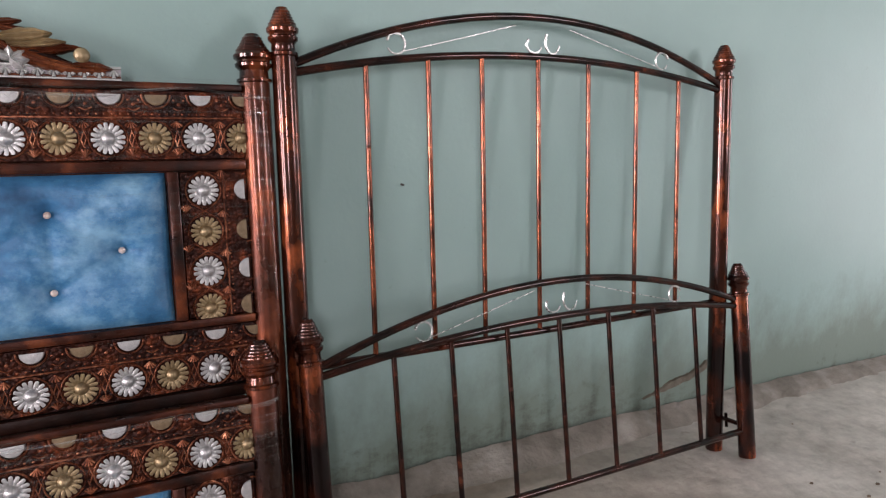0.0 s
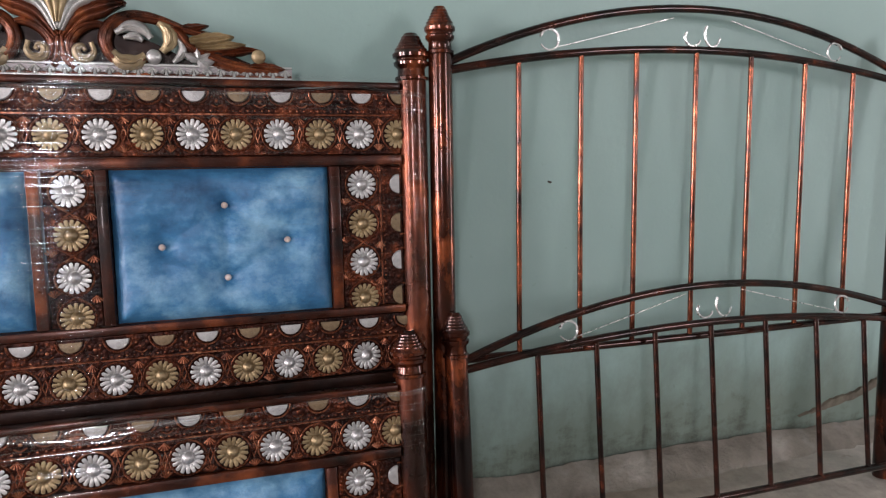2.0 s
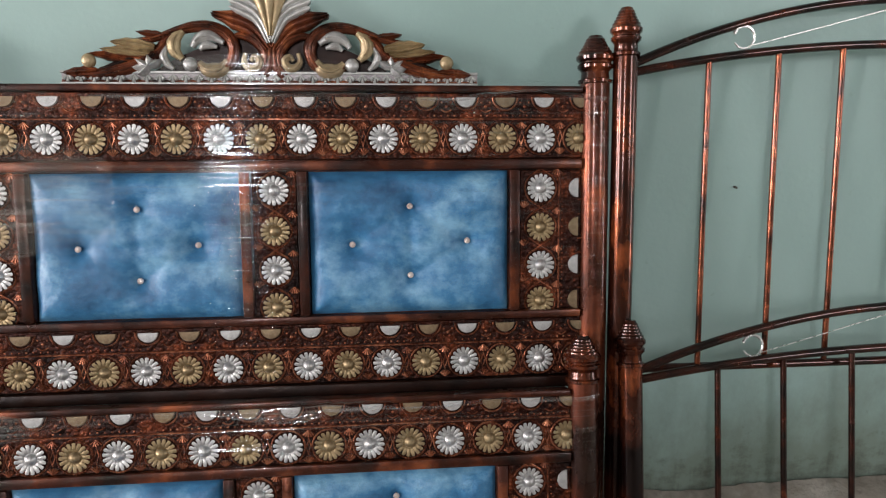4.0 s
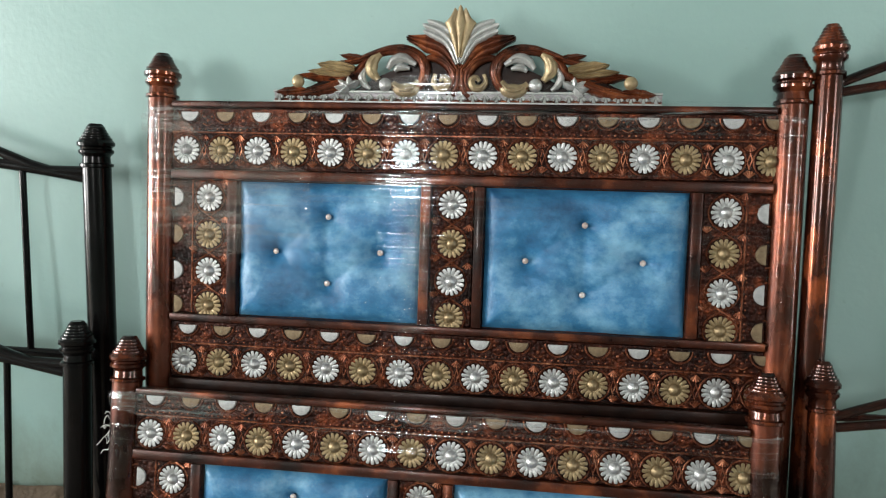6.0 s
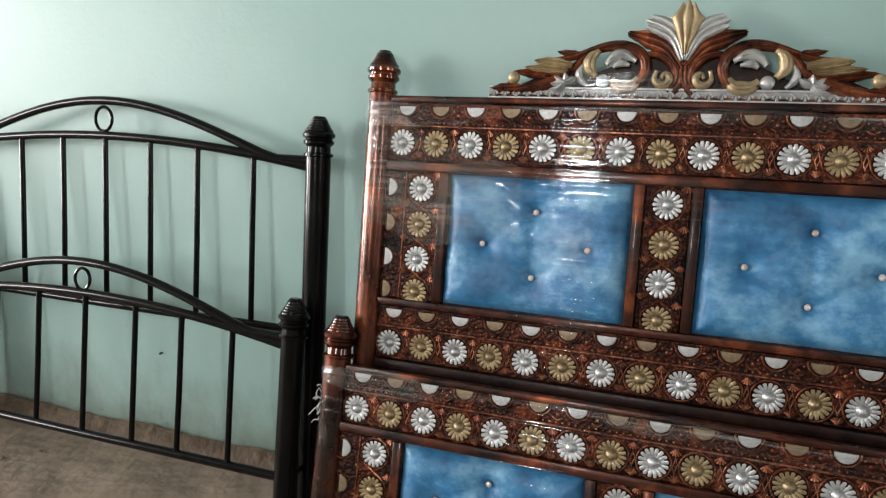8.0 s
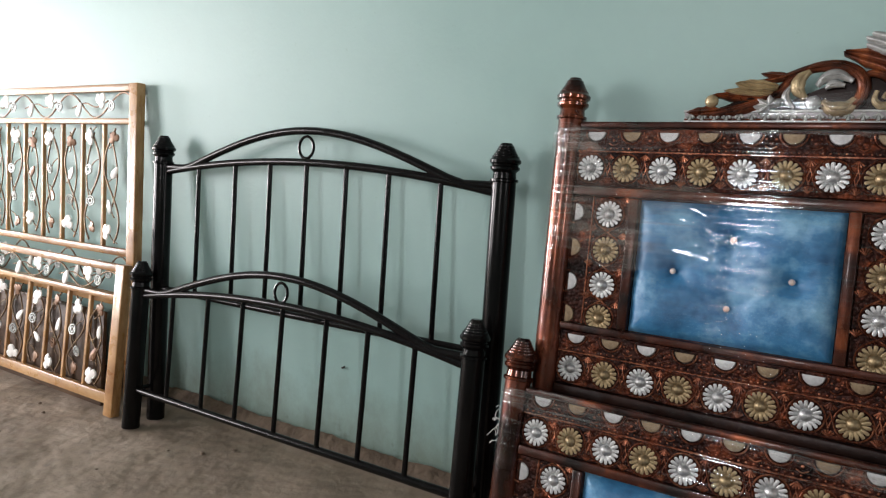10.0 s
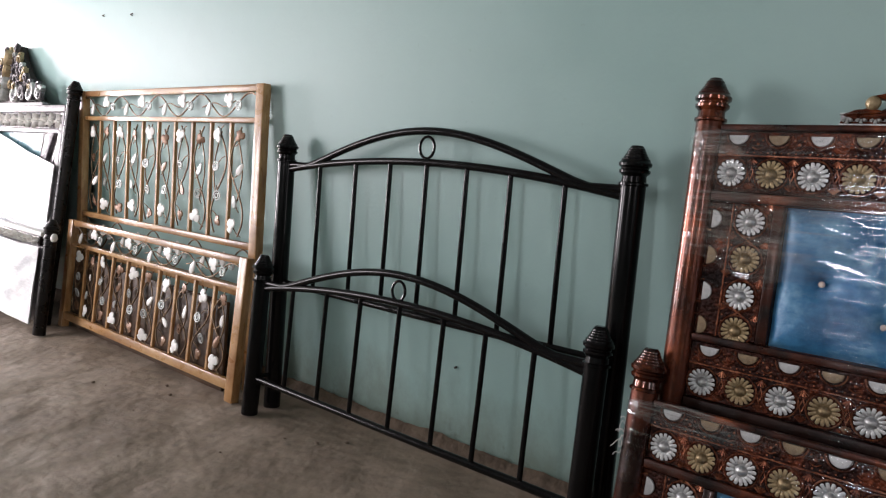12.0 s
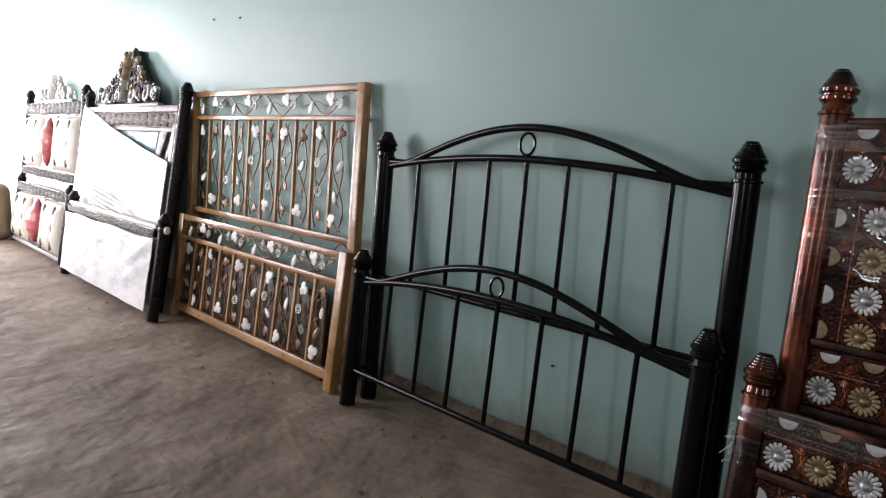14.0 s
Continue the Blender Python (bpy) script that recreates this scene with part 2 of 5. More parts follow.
# white plastic greyed: the shade between its folds is in the colour
fold_shade_plastic = two_tone("gathered packing plastic with fold shade", [(0.3, (0.30, 0.30, 0.32)), (0.7, (0.50, 0.50, 0.52))], 14.0, rough=0.3, bumps=0.3, fine=60)


def wall_paint():
    m, t, b = material("sea green wall paint")
    v = coords(t)
    big = noise_tex(t, v, 0.9, 5, 0.6)
    col = ramp(t, big, [(0.30, (0.255, 0.400, 0.375)), (0.55, (0.293, 0.446, 0.420)), (0.75, (0.328, 0.482, 0.455))])
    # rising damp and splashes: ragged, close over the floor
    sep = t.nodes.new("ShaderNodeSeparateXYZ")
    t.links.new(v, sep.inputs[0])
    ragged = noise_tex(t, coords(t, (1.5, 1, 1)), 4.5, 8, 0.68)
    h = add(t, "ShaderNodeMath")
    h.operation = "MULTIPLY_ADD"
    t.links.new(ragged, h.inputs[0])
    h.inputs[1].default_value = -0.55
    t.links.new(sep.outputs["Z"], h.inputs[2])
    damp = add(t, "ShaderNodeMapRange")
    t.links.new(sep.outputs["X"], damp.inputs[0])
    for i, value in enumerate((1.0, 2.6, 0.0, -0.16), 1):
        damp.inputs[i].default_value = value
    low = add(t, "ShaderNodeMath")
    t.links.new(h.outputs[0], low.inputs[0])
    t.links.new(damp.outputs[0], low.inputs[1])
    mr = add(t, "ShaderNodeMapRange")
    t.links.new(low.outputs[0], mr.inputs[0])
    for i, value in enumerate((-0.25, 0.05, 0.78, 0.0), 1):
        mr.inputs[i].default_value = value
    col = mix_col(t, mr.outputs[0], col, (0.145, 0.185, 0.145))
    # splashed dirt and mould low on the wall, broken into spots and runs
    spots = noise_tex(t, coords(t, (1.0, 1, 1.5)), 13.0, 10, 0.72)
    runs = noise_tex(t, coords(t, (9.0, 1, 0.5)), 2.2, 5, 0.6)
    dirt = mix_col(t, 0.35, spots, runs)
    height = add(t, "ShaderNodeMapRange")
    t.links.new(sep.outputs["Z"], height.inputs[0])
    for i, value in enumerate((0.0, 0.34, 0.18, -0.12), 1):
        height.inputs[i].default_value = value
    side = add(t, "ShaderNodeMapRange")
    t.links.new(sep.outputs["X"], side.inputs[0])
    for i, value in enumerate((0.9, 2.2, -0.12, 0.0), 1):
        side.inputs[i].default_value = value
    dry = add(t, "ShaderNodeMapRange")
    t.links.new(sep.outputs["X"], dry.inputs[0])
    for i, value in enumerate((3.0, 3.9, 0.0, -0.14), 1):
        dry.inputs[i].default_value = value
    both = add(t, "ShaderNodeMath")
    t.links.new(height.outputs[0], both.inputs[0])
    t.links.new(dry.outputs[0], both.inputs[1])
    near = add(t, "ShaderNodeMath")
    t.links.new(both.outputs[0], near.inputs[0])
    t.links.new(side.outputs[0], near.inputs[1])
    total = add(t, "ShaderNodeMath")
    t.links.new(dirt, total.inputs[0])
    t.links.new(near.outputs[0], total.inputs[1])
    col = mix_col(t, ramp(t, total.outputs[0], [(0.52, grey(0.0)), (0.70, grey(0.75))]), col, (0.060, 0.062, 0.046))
    speck = ramp(t, noise_tex(t, v, 42.0, 3), [(0.70, grey(0.0)), (0.78, grey(0.35))])
    col = mix_col(t, speck, col, (0.22, 0.33, 0.28))
    t.links.new(col, b.inputs["Base Color"])
    t.links.new(ramp(t, big, [(0.3, grey(0.40)), (0.7, grey(0.55))]), b.inputs["Roughness"])
    bump(t, b, mix_col(t, 0.3, noise_tex(t, v, 2.5, 5), noise_tex(t, v, 60, 4)), 0.12, 0.02)
    return m


def concrete():
    m, t, b = material("dusty cement floor")
    v = coords(t)
    col = ramp(t, noise_tex(t, coords(t, (1, 1.3, 1)), 1.3, 5, 0.55), [(0.30, (0.175, 0.130, 0.092)), (0.50, (0.265, 0.205, 0.150)), (0.70, (0.365, 0.300, 0.236))])
    sep = t.nodes.new("ShaderNodeSeparateXYZ")
    t.links.new(v, sep.inputs[0])
    # paler cement to the right; brighter light there is in this colour too
    pale = add(t, "ShaderNodeMapRange")
    t.links.new(sep.outputs["X"], pale.inputs[0])
    for i, value in enumerate((2.2, 3.7, 0.0, 0.9), 1):
        pale.inputs[i].default_value = value
    col = mix_col(t, pale.outputs[0], col, ramp(t, noise_tex(t, v, 2.4, 8, 0.66), [(0.3, (0.42, 0.395, 0.345)), (0.7, (0.68, 0.65, 0.59))]))
    fine = ramp(t, noise_tex(t, v, 14, 8, 0.72), [(0.34, grey(0.66)), (0.60, grey(1.0))])
    col = mix_col(t, 0.8, col, fine, "MULTIPLY")
    spots = ramp(t, noise_tex(t, v, 9.0, 3), [(0.68, grey(0.0)), (0.76, grey(0.6))])
    col = mix_col(t, spots, col, (0.16, 0.135, 0.11))
    t.links.new(col, b.inputs["Base Color"])
    t.links.new(ramp(t, noise_tex(t, v, 5.0, 4), [(0.3, grey(0.62)), (0.7, grey(0.85))]), b.inputs["Roughness"])
    bump(t, b, mix_col(t, 0.10, noise_tex(t, v, 3.4, 3, 0.5), noise_tex(t, v, 26, 6, 0.65)), 0.9, 0.06)
    return m


wall_mat, floor_mat = wall_paint(), concrete()
mortar_mat = two_tone("crumbling mortar", [(0.3, (0.075, 0.052, 0.034)), (0.7, (0.19, 0.138, 0.096))], 12.0, rough=0.9, rough_var=0.05, bumps=0.9, fine=40, bump_d=0.02)
fillet_mat = two_tone("dirty cement fillet", [(0.3, (0.15, 0.135, 0.11)), (0.5, (0.24, 0.22, 0.185)), (0.7, (0.36, 0.34, 0.30))], 7.0, rough=0.9, rough_var=0.05, bumps=0.8, fine=45, bump_d=0.015)
scar_mat = two_tone("bare brown plaster", [(0.3, (0.09, 0.075, 0.055)), (0.7, (0.19, 0.17, 0.13))], 20.0, rough=0.9, rough_var=0.05, bumps=0.8, fine=60, bump_d=0.01)
plain_wall = two_tone("limewashed plaster", [(0.3, (0.20, 0.27, 0.25)), (0.7, (0.28, 0.36, 0.33))], 2.0, rough=0.8, bumps=0.3)
ceiling_mat = two_tone("whitewashed ceiling", [(0.3, (0.30, 0.30, 0.29)), (0.7, (0.40, 0.40, 0.39))], 1.5, rough=0.9, bumps=0.3)


# ---- mesh helpers ----
def finish(name, bm, mat, smooth=40):
    me = bpy.data.meshes.new(name)
    bmesh.ops.recalc_face_normals(bm, faces=bm.faces)
    for f in bm.faces:
        f.smooth = smooth > 0
    bm.to_mesh(me)
    bm.free()
    if smooth:
        me.set_sharp_from_angle(angle=radians(smooth))
    me.materials.append(mat)
    return me


def part(name, bm, mat, parent, label="", smooth=40):
    ob = new(name, finish(name, bm, mat, smooth))
    ob.parent = parent
    return tagged(ob, label)


def share(name, me, parent, at, turn=(0, 0, 0), size=(1, 1, 1)):
    """One more part on a mesh that alike parts share."""
    ob = new(name, me)
    ob.parent = parent
    ob.matrix_basis = Matrix.LocRotScale(at, Euler([radians(a) for a in turn]), size)
    return ob


def setting(name, bm, mat, label, category, smooth=0):
    return tagged(new(name, finish(name, bm, mat, smooth)), label, category, kind="structure")


def box(bm, lo, hi, bevel=0.0, segments=2):
    made = bmesh.ops.create_cube(bm, size=1.0)["verts"]
    for v in made:
        v.co = Vector([(a + b) / 2 + c * (b - a) for a, b, c in zip(lo, hi, v.co)])
    if bevel:
        edges = list({e for v in made for e in v.link_edges})
        bmesh.ops.bevel(bm, geom=edges, offset=bevel, segments=segments, profile=0.5, affect="EDGES")
    return bm


def grid(bm, nu, nv, point):
    """A sheet of nu x nv cells; point(a, b) gives the place for a, b in 0..1."""
    rows = [[bm.verts.new(point(i / nu, j / nv)) for i in range(nu + 1)] for j in range(nv + 1)]
    for j in range(nv):
        for i in range(nu):
            bm.faces.new((rows[j][i], rows[j][i + 1], rows[j + 1][i + 1], rows[j + 1][i]))
    return rows


def lathe(bm, profile, seg=24, centre=(0, 0)):
    """Turned about z; profile: (z, radius) from below up. Closed at both ends."""
    rings = [[bm.verts.new((centre[0] + r * math.cos(2 * math.pi * k / seg), centre[1] + r * math.sin(2 * math.pi * k / seg), z)) for k in range(seg)] for z, r in profile]
    for a, b in zip(rings, rings[1:]):
        for k in range(seg):
            bm.faces.new((a[k], a[(k + 1) % seg], b[(k + 1) % seg], b[k]))
    bm.faces.new(rings[0][::-1])
    bm.faces.new(rings[-1])
    return bm


def smooth_line(points, steps=6):
    """A curve through a few points (Catmull-Rom)."""
    p = [Vector(q) for q in points]
    p = [2 * p[0] - p[1], *p, 2 * p[-1] - p[-2]]
    out = []
    for a, b, c, d in zip(p, p[1:], p[2:], p[3:]):
        for k in range(steps):
            s = k / steps
            out.append(0.5 * (2 * b + (c - a) * s + (2 * a - 5 * b + 4 * c - d) * s * s + (3 * b - a - 3 * c + d) * s ** 3))
    return out + [p[-2]]


def tube(bm, points, radius, seg=10, closed=False, flat=1.0):
    """A round bar along points. radius: a number, or a function of 0..1. flat squeezes it in y."""
    pts = [Vector(p) for p in points]
    n = len(pts)
    rings = []
    for i, p in enumerate(pts):
        a = pts[i - 1] if i or closed else pts[0]
        b = pts[(i + 1) % n] if i < n - 1 or closed else pts[-1]
        d = (b - a).normalized()
        ref = Vector((0, 1, 0)) if abs(d.y) < 0.9 else Vector((1, 0, 0))
        s = d.cross(ref).normalized()
        u = s.cross(d).normalized()
        r = radius(i / max(n - 1, 1)) if callable(radius) else radius
        ring = []
        for k in range(seg):
            w = 2 * math.pi * k / seg
            o = s * (r * math.cos(w)) + u * (r * math.sin(w))
            o.y *= flat
            ring.append(bm.verts.new(p + o))
        rings.append(ring)
    for a, b in zip(rings, rings[1:] + ([rings[0]] if closed else [])):
        for k in range(seg):
            bm.faces.new((a[k], a[(k + 1) % seg], b[(k + 1) % seg], b[k]))
    if not closed:
        bm.faces.new(rings[0])
        bm.faces.new(rings[-1])
    return bm


def leaf(bm, root, tip, width, thick=0.008, ridges=3, curl=0.0, y=0.0):
    """A carved leaf in the x-z plane from root to tip, fluted along its length."""
    a, b = Vector((root[0], 0, root[1])), Vector((tip[0], 0, tip[1]))
    d = b - a
    side = Vector((d.z, 0, -d.x)).normalized()
    nu, nv = 4 * ridges, 10

    def point(s, q):
        e = 2 * s - 1
        w = width * 0.5 * math.sin(math.pi * min(0.10 + q * 0.9, 1)) ** 0.7 * (1.0 if q < 0.98 else 0.05) * (1 + 0.10 * math.sin(q * 21))
        h = thick * (1 - e * e) ** 0.5 + 0.4 * thick * math.cos(e * math.pi * ridges) * (1 - q * 0.4)
        c = a + d * q + side * (e * w + curl * q * q)
        return Vector((c.x, y - h - 0.002, c.z))

    rows = grid(bm, nu, nv, point)
    back = grid(bm, 1, nv, lambda s, q: Vector((point(s, q).x, y + 0.008, point(s, q).z)))
    for r, k in zip(zip(rows, rows[1:]), zip(back, back[1:])):
        bm.faces.new((r[0][0], r[1][0], k[1][0], k[0][0]))
        bm.faces.new((r[0][-1], r[1][-1], k[1][-1], k[0][-1]))
    return bm


def frond(bm, spine, widths, ridges, thick, y):
    """A carved leaf along a bent spine in the x-z plane: fluted, its end split into one tip a ridge."""
    line = smooth_line([(x, 0, z) for x, z in spine], 5)
    n, m = len(line) - 1, 6 * ridges

    def point(s, q):
        e, i = 2 * s - 1, round(q * n)
        d = (line[min(i + 1, n)] - line[max(i - 1, 0)]).normalized()
        side = Vector((d.z, 0, -d.x))
        k = q * (len(widths) - 1)
        j = min(int(k), len(widths) - 2)
        w = 0.5 * (widths[j] + (widths[j + 1] - widths[j]) * (k - j))
        flute = abs(math.cos(e * math.pi * ridges / 2 + (0 if ridges % 2 else math.pi / 2)))
        c = line[i] + side * (e * w) + d * (max(q - 0.7, 0) / 0.3 * w * (0.55 * flute - 0.75 * e * e))
        h = thick * (0.35 + 0.65 * (1 - e * e) ** 0.5) * (0.55 + 0.45 * flute)
        return Vector((c.x, y - h, c.z))

    rows = grid(bm, m, n, point)
    back = grid(bm, m, n, lambda s, q: Vector((point(s, q).x, y + 0.010, point(s, q).z)))
    for r, k in zip(zip(rows, rows[1:]), zip(back, back[1:])):
        for i in (0, -1):
            bm.faces.new((r[0][i], r[1][i], k[1][i], k[0][i]))
    for i in range(m):
        for j in (0, -1):
            bm.faces.new((rows[j][i], rows[j][i + 1], back[j][i + 1], back[j][i]))
    return bm


def ball(bm, at, r, flat=0.8):
    made = bmesh.ops.create_uvsphere(bm, u_segments=12, v_segments=8, radius=r)["verts"]
    for v in made:
        v.co = Vector((v.co.x, v.co.y * flat, v.co.z)) + Vector(at)
    return bm


def arc_line(half, low, high, n=28, power=None):
    """A bowed rail: from (-half, low) over (0, high)."""
    out = []
    for k in range(n + 1):
        x = half * (2 * k / n - 1)
        if power:
            q = min(abs(x) / (half * 0.84), 1)
            s = math.cos(math.pi / 2 * q) ** power
        else:
            s = 1 - (x / half) ** 2
        out.append((x, 0, low + (high - low) * s))
    return out


# ---- the room ----
bm = bmesh.new()
grid(bm, 60, 40, lambda a, b: Vector((LEFT - 0.3 + a * (RIGHT - LEFT + 0.6), BACK - 0.3 + b * (WALL - BACK + 0.5),
     0.006 * noise.noise(Vector((a * 30, b * 9, 0.3))) * min(1, (1 - b) * 12) * (0.25 if b > 0.80 else 1))))
lowest = [bm.verts.new(v) for v in ((LEFT - 0.3, BACK - 0.3, -0.2), (RIGHT + 0.3, BACK - 0.3, -0.2), (RIGHT + 0.3, WALL + 0.2, -0.2), (LEFT - 0.3, WALL + 0.2, -0.2))]
bm.faces.new(lowest)
setting("floor", bm, floor_mat, "dusty uneven grey-brown cement floor", "floor", 60)

bm = bmesh.new()
nx, nz = 120, 22
front = grid(bm, nx, nz, lambda a, b: Vector((LEFT + a * (RIGHT - LEFT), WALL + 0.007 * noise.noise(Vector((a * 22, b * 4, 7.1))), -0.05 + b * (HIGH + 0.05))))
behind = grid(bm, nx, 1, lambda a, b: Vector((LEFT + a * (RIGHT - LEFT), WALL + 0.23, -0.05 + b * (HIGH + 0.05))))
for i in range(nx):
    bm.faces.new((front[0][i], front[0][i + 1], behind[0][i + 1], behind[0][i]))
    bm.faces.new((front[-1][i], front[-1][i + 1], behind[-1][i + 1], behind[-1][i]))
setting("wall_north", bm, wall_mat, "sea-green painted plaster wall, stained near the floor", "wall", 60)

bm = bmesh.new()
for lo, hi in (((BACK, 0), (-1.77, HIGH)), ((-0.83, 0), (WALL, HIGH)), ((-1.77, 2.1), (-0.83, HIGH))):
    box(bm, (RIGHT, lo[0], lo[1]), (RIGHT + 0.2, hi[0], hi[1]))
setting("wall_east", bm, wall_mat, "sea-green painted plaster wall with a doorway", "wall")
bm = bmesh.new()
for lo, hi in (((BACK, 0), (-2.9, HIGH)), ((-0.5, 0), (WALL, HIGH)), ((-2.9, 0), (-0.5, 0.3)), ((-2.9, 2.7), (-0.5, HIGH))):
    box(bm, (LEFT - 0.2, lo[0], lo[1]), (LEFT, hi[0], hi[1]))
setting("wall_west", bm, wall_mat, "sea-green painted plaster wall with an opening", "wall")
# unseen street side: piers, sills, lintels round three openings, the right one assumed
bm = bmesh.new()
for lo, hi in (((LEFT, 0), (-8.8, HIGH)), ((-8.8, 3.0), (-5.2, HIGH)), ((-8.8, 0), (-5.2, 0.8)), ((-5.2, 0), (-0.1, HIGH)), ((-0.1, 0), (0.3, 1.6)), ((-0.1, 2.6), (0.3, HIGH)),
               ((0.3, 0), (4.85, HIGH)), ((4.85, 0), (6.35, 1.7)), ((4.85, 2.9), (6.35, HIGH)), ((6.35, 0), (RIGHT, HIGH))):
    box(bm, (lo[0], BACK - 0.2, lo[1]), (hi[0], BACK, hi[1]))
setting("wall_south", bm, plain_wall, "green plaster wall with three openings to the street", "wall")
setting("ceiling", box(bmesh.new(), (LEFT - 0.2, BACK - 0.2, HIGH), (RIGHT + 0.2, WALL + 0.23, HIGH + 0.15)), ceiling_mat, "grey cement ceiling", "ceiling")

# crumbling foot of the wall: brown mortar, and a sloping cement fillet further along
def foot(x0, x1, deep, high):
    def point(a, b):
        x = x0 + a * (x1 - x0)
        n = noise.noise(Vector((x * 6, 1.7, 0))) + 0.6 * noise.noise(Vector((x * 23, 4.2, 0))) + 0.3 * noise.noise(Vector((x * 60, 2.2, 0)))
        d, h = deep(x), high(x)
        y = WALL - d * (1 + 0.25 * n) * (1 - b) ** 0.8 - 0.009 * b
        lump = 0.006 * noise.noise(Vector((x * 25, b * 5, 3.3))) * math.sin(math.pi * b)
        return Vector((x, y + lump, h * (1 + 0.22 * n) * b ** 0.7 - 0.004 + lump))
    bm = bmesh.new()
    grid(bm, int((x1 - x0) * 34), 6, point)
    return bm


setting("trim_1", foot(LEFT, 1.0, lambda x: 0.055, lambda x: 0.072), mortar_mat, "crumbling brown mortar along the foot of the wall", "mortar", 60)
setting("trim_2", foot(1.0, RIGHT, lambda x: 0.11, lambda x: 0.066 if x < 3.3 else max(0.066 - 0.024 * (x - 3.3), 0.012)), fillet_mat, "worn cement fillet along the foot of the wall", "fillet", 60)


def patch(name, pts, mat, label, category):
    """A ragged flat scar or chip, a few millimetres proud of the wall."""
    bm = bmesh.new()
    line = [p + Vector((0.25, 0, 1)) * (0.011 * noise.noise(p * 46)) for p in smooth_line(pts, 9)] if len(pts) > 6 else smooth_line(pts, 5)
    top = [bm.verts.new((p.x, WALL - 0.012, p.z)) for p in line[:-1]]
    low = [bm.verts.new((p.x, WALL + 0.02, p.z)) for p in line[:-1]]
    bm.faces.new(top)
    for k in range(len(top)):
        bm.faces.new((top[k], top[(k + 1) % len(top)], low[(k + 1) % len(top)], low[k]))
    return setting(name, bm, mat, label, category)


patch("plaster_scar", [(3.376, 0, 0.105), (3.455, 0, 0.128), (3.533, 0, 0.158), (3.65, 0, 0.178), (3.748, 0, 0.218), (3.758, 0, 0.192), (3.631, 0, 0.145), (3.513, 0, 0.125), (3.376, 0, 0.105)],
      scar_mat, "bare brown scar in the wall's green paint", "scar")
for cx, cz, r in ((2.272, 1.024, 0.004), (-0.712, 0.364, 0.005)):
    patch("wall_chip", [(cx - r, 0, cz), (cx, 0, cz + r * 0.7), (cx + r, 0, cz + 0.2 * r), (cx + 0.3 * r, 0, cz - r), (cx - r, 0, cz)], hole_dark, "small dark chip in the wall paint", "chip")
for cx, cz in ((-3.496, 1.913), (-3.150, 1.890)):
    bm = bmesh.new()
    tube(bm, smooth_line([(cx - 0.014, WALL + 0.01, cz - 0.002), (cx - 0.006, WALL - 0.012, cz), (cx + 0.006, WALL - 0.014, cz + 0.002), (cx + 0.016, WALL - 0.010, cz + 0.004)]), 0.0028, 8)
    tagged(new("wall_hook", finish("wall_hook", bm, nail_steel)), "small rusty hook driven into the green wall", "hook", "hooks in the wall")

bm = bmesh.new()
random.seed(9)
for k in range(70):
    x, y, r = random.uniform(-6.5, 5.0), -abs(random.gauss(0, 0.55)) - 0.02, random.uniform(0.003, 0.010)
    made = bmesh.ops.create_icosphere(bm, subdivisions=1, radius=r)["verts"]
    for v in made:
        v.co = Vector((v.co.x * 1.4 + x, v.co.y + y, max(v.co.z * 0.6, -0.4 * r) + 0.4 * r + 0.001)) + 0.3 * r * noise.noise_vector(v.co * 300 + Vector((k, 0, 0)))
tagged(new("floor_debris", finish("floor_debris", bm, mortar_mat, 0)), "scattered crumbs of mortar and grit on the floor", "debris", kind="stuff")


# ---- bedsteads ----
def board(name, label, category, x, y, lean, group=""):
    """A head- or footboard that leans on the wall: an Empty at its base, x to its side, z up along it."""
    return place(tagged(new(name), label, category, group), x, y, lean)


def place(ob, x, y, lean):
    ob.matrix_basis = pose(x, y, 0, -lean)
    return ob


def finial_profile(r, ribbed):
    """(height, radius) of a turned finial that sits on a post of radius r; 0.12 m high."""
    p = [(0.0, r * 1.00), (0.003, r * 1.16), (0.010, r * 1.16), (0.013, r * 0.98), (0.030, r * 0.94), (0.034, r * 1.02), (0.040, r * 1.20), (0.047, r * 1.22), (0.051, r * 1.08),
         (0.055, r * 1.10), (0.060, r * 1.28), (0.068, r * 1.30), (0.074, r * 1.16)]
    z, rad = 0.076, r * 1.12
    if ribbed:
        for k in range(5):
            p += [(z, rad), (z + 0.005, rad), (z + 0.0062, rad * 0.90)]
            z, rad = z + 0.0075, rad * 0.875
    p += [(0.116, r * 0.52), (0.120, r * 0.44)]
    return p


def bed_post(parent, x, height, r, mat, lean, ribbed=True, finial_mat=None):
    cut = height - 0.12
    foot_z = r * math.tan(radians(lean)) + 0.001
    bm = lathe(bmesh.new(), [(foot_z, r * 0.97), (foot_z + 0.004, r), (cut * 0.5, r * 1.004), (cut, r)], 28)
    post = part("post", bm, mat, parent)
    post.location.x = x
    part("finial", lathe(bmesh.new(), [(z + cut, q) for z, q in finial_profile(r, ribbed)], 28), finial_mat or mat, post, "turned ringed finial")
    return post


def rail_height(line, x):
    for a, b in zip(line, line[1:]):
        if a[0] <= x <= b[0]:
            return a[2] + (b[2] - a[2]) * (x - a[0]) / (b[0] - a[0])
    return line[-1][2]


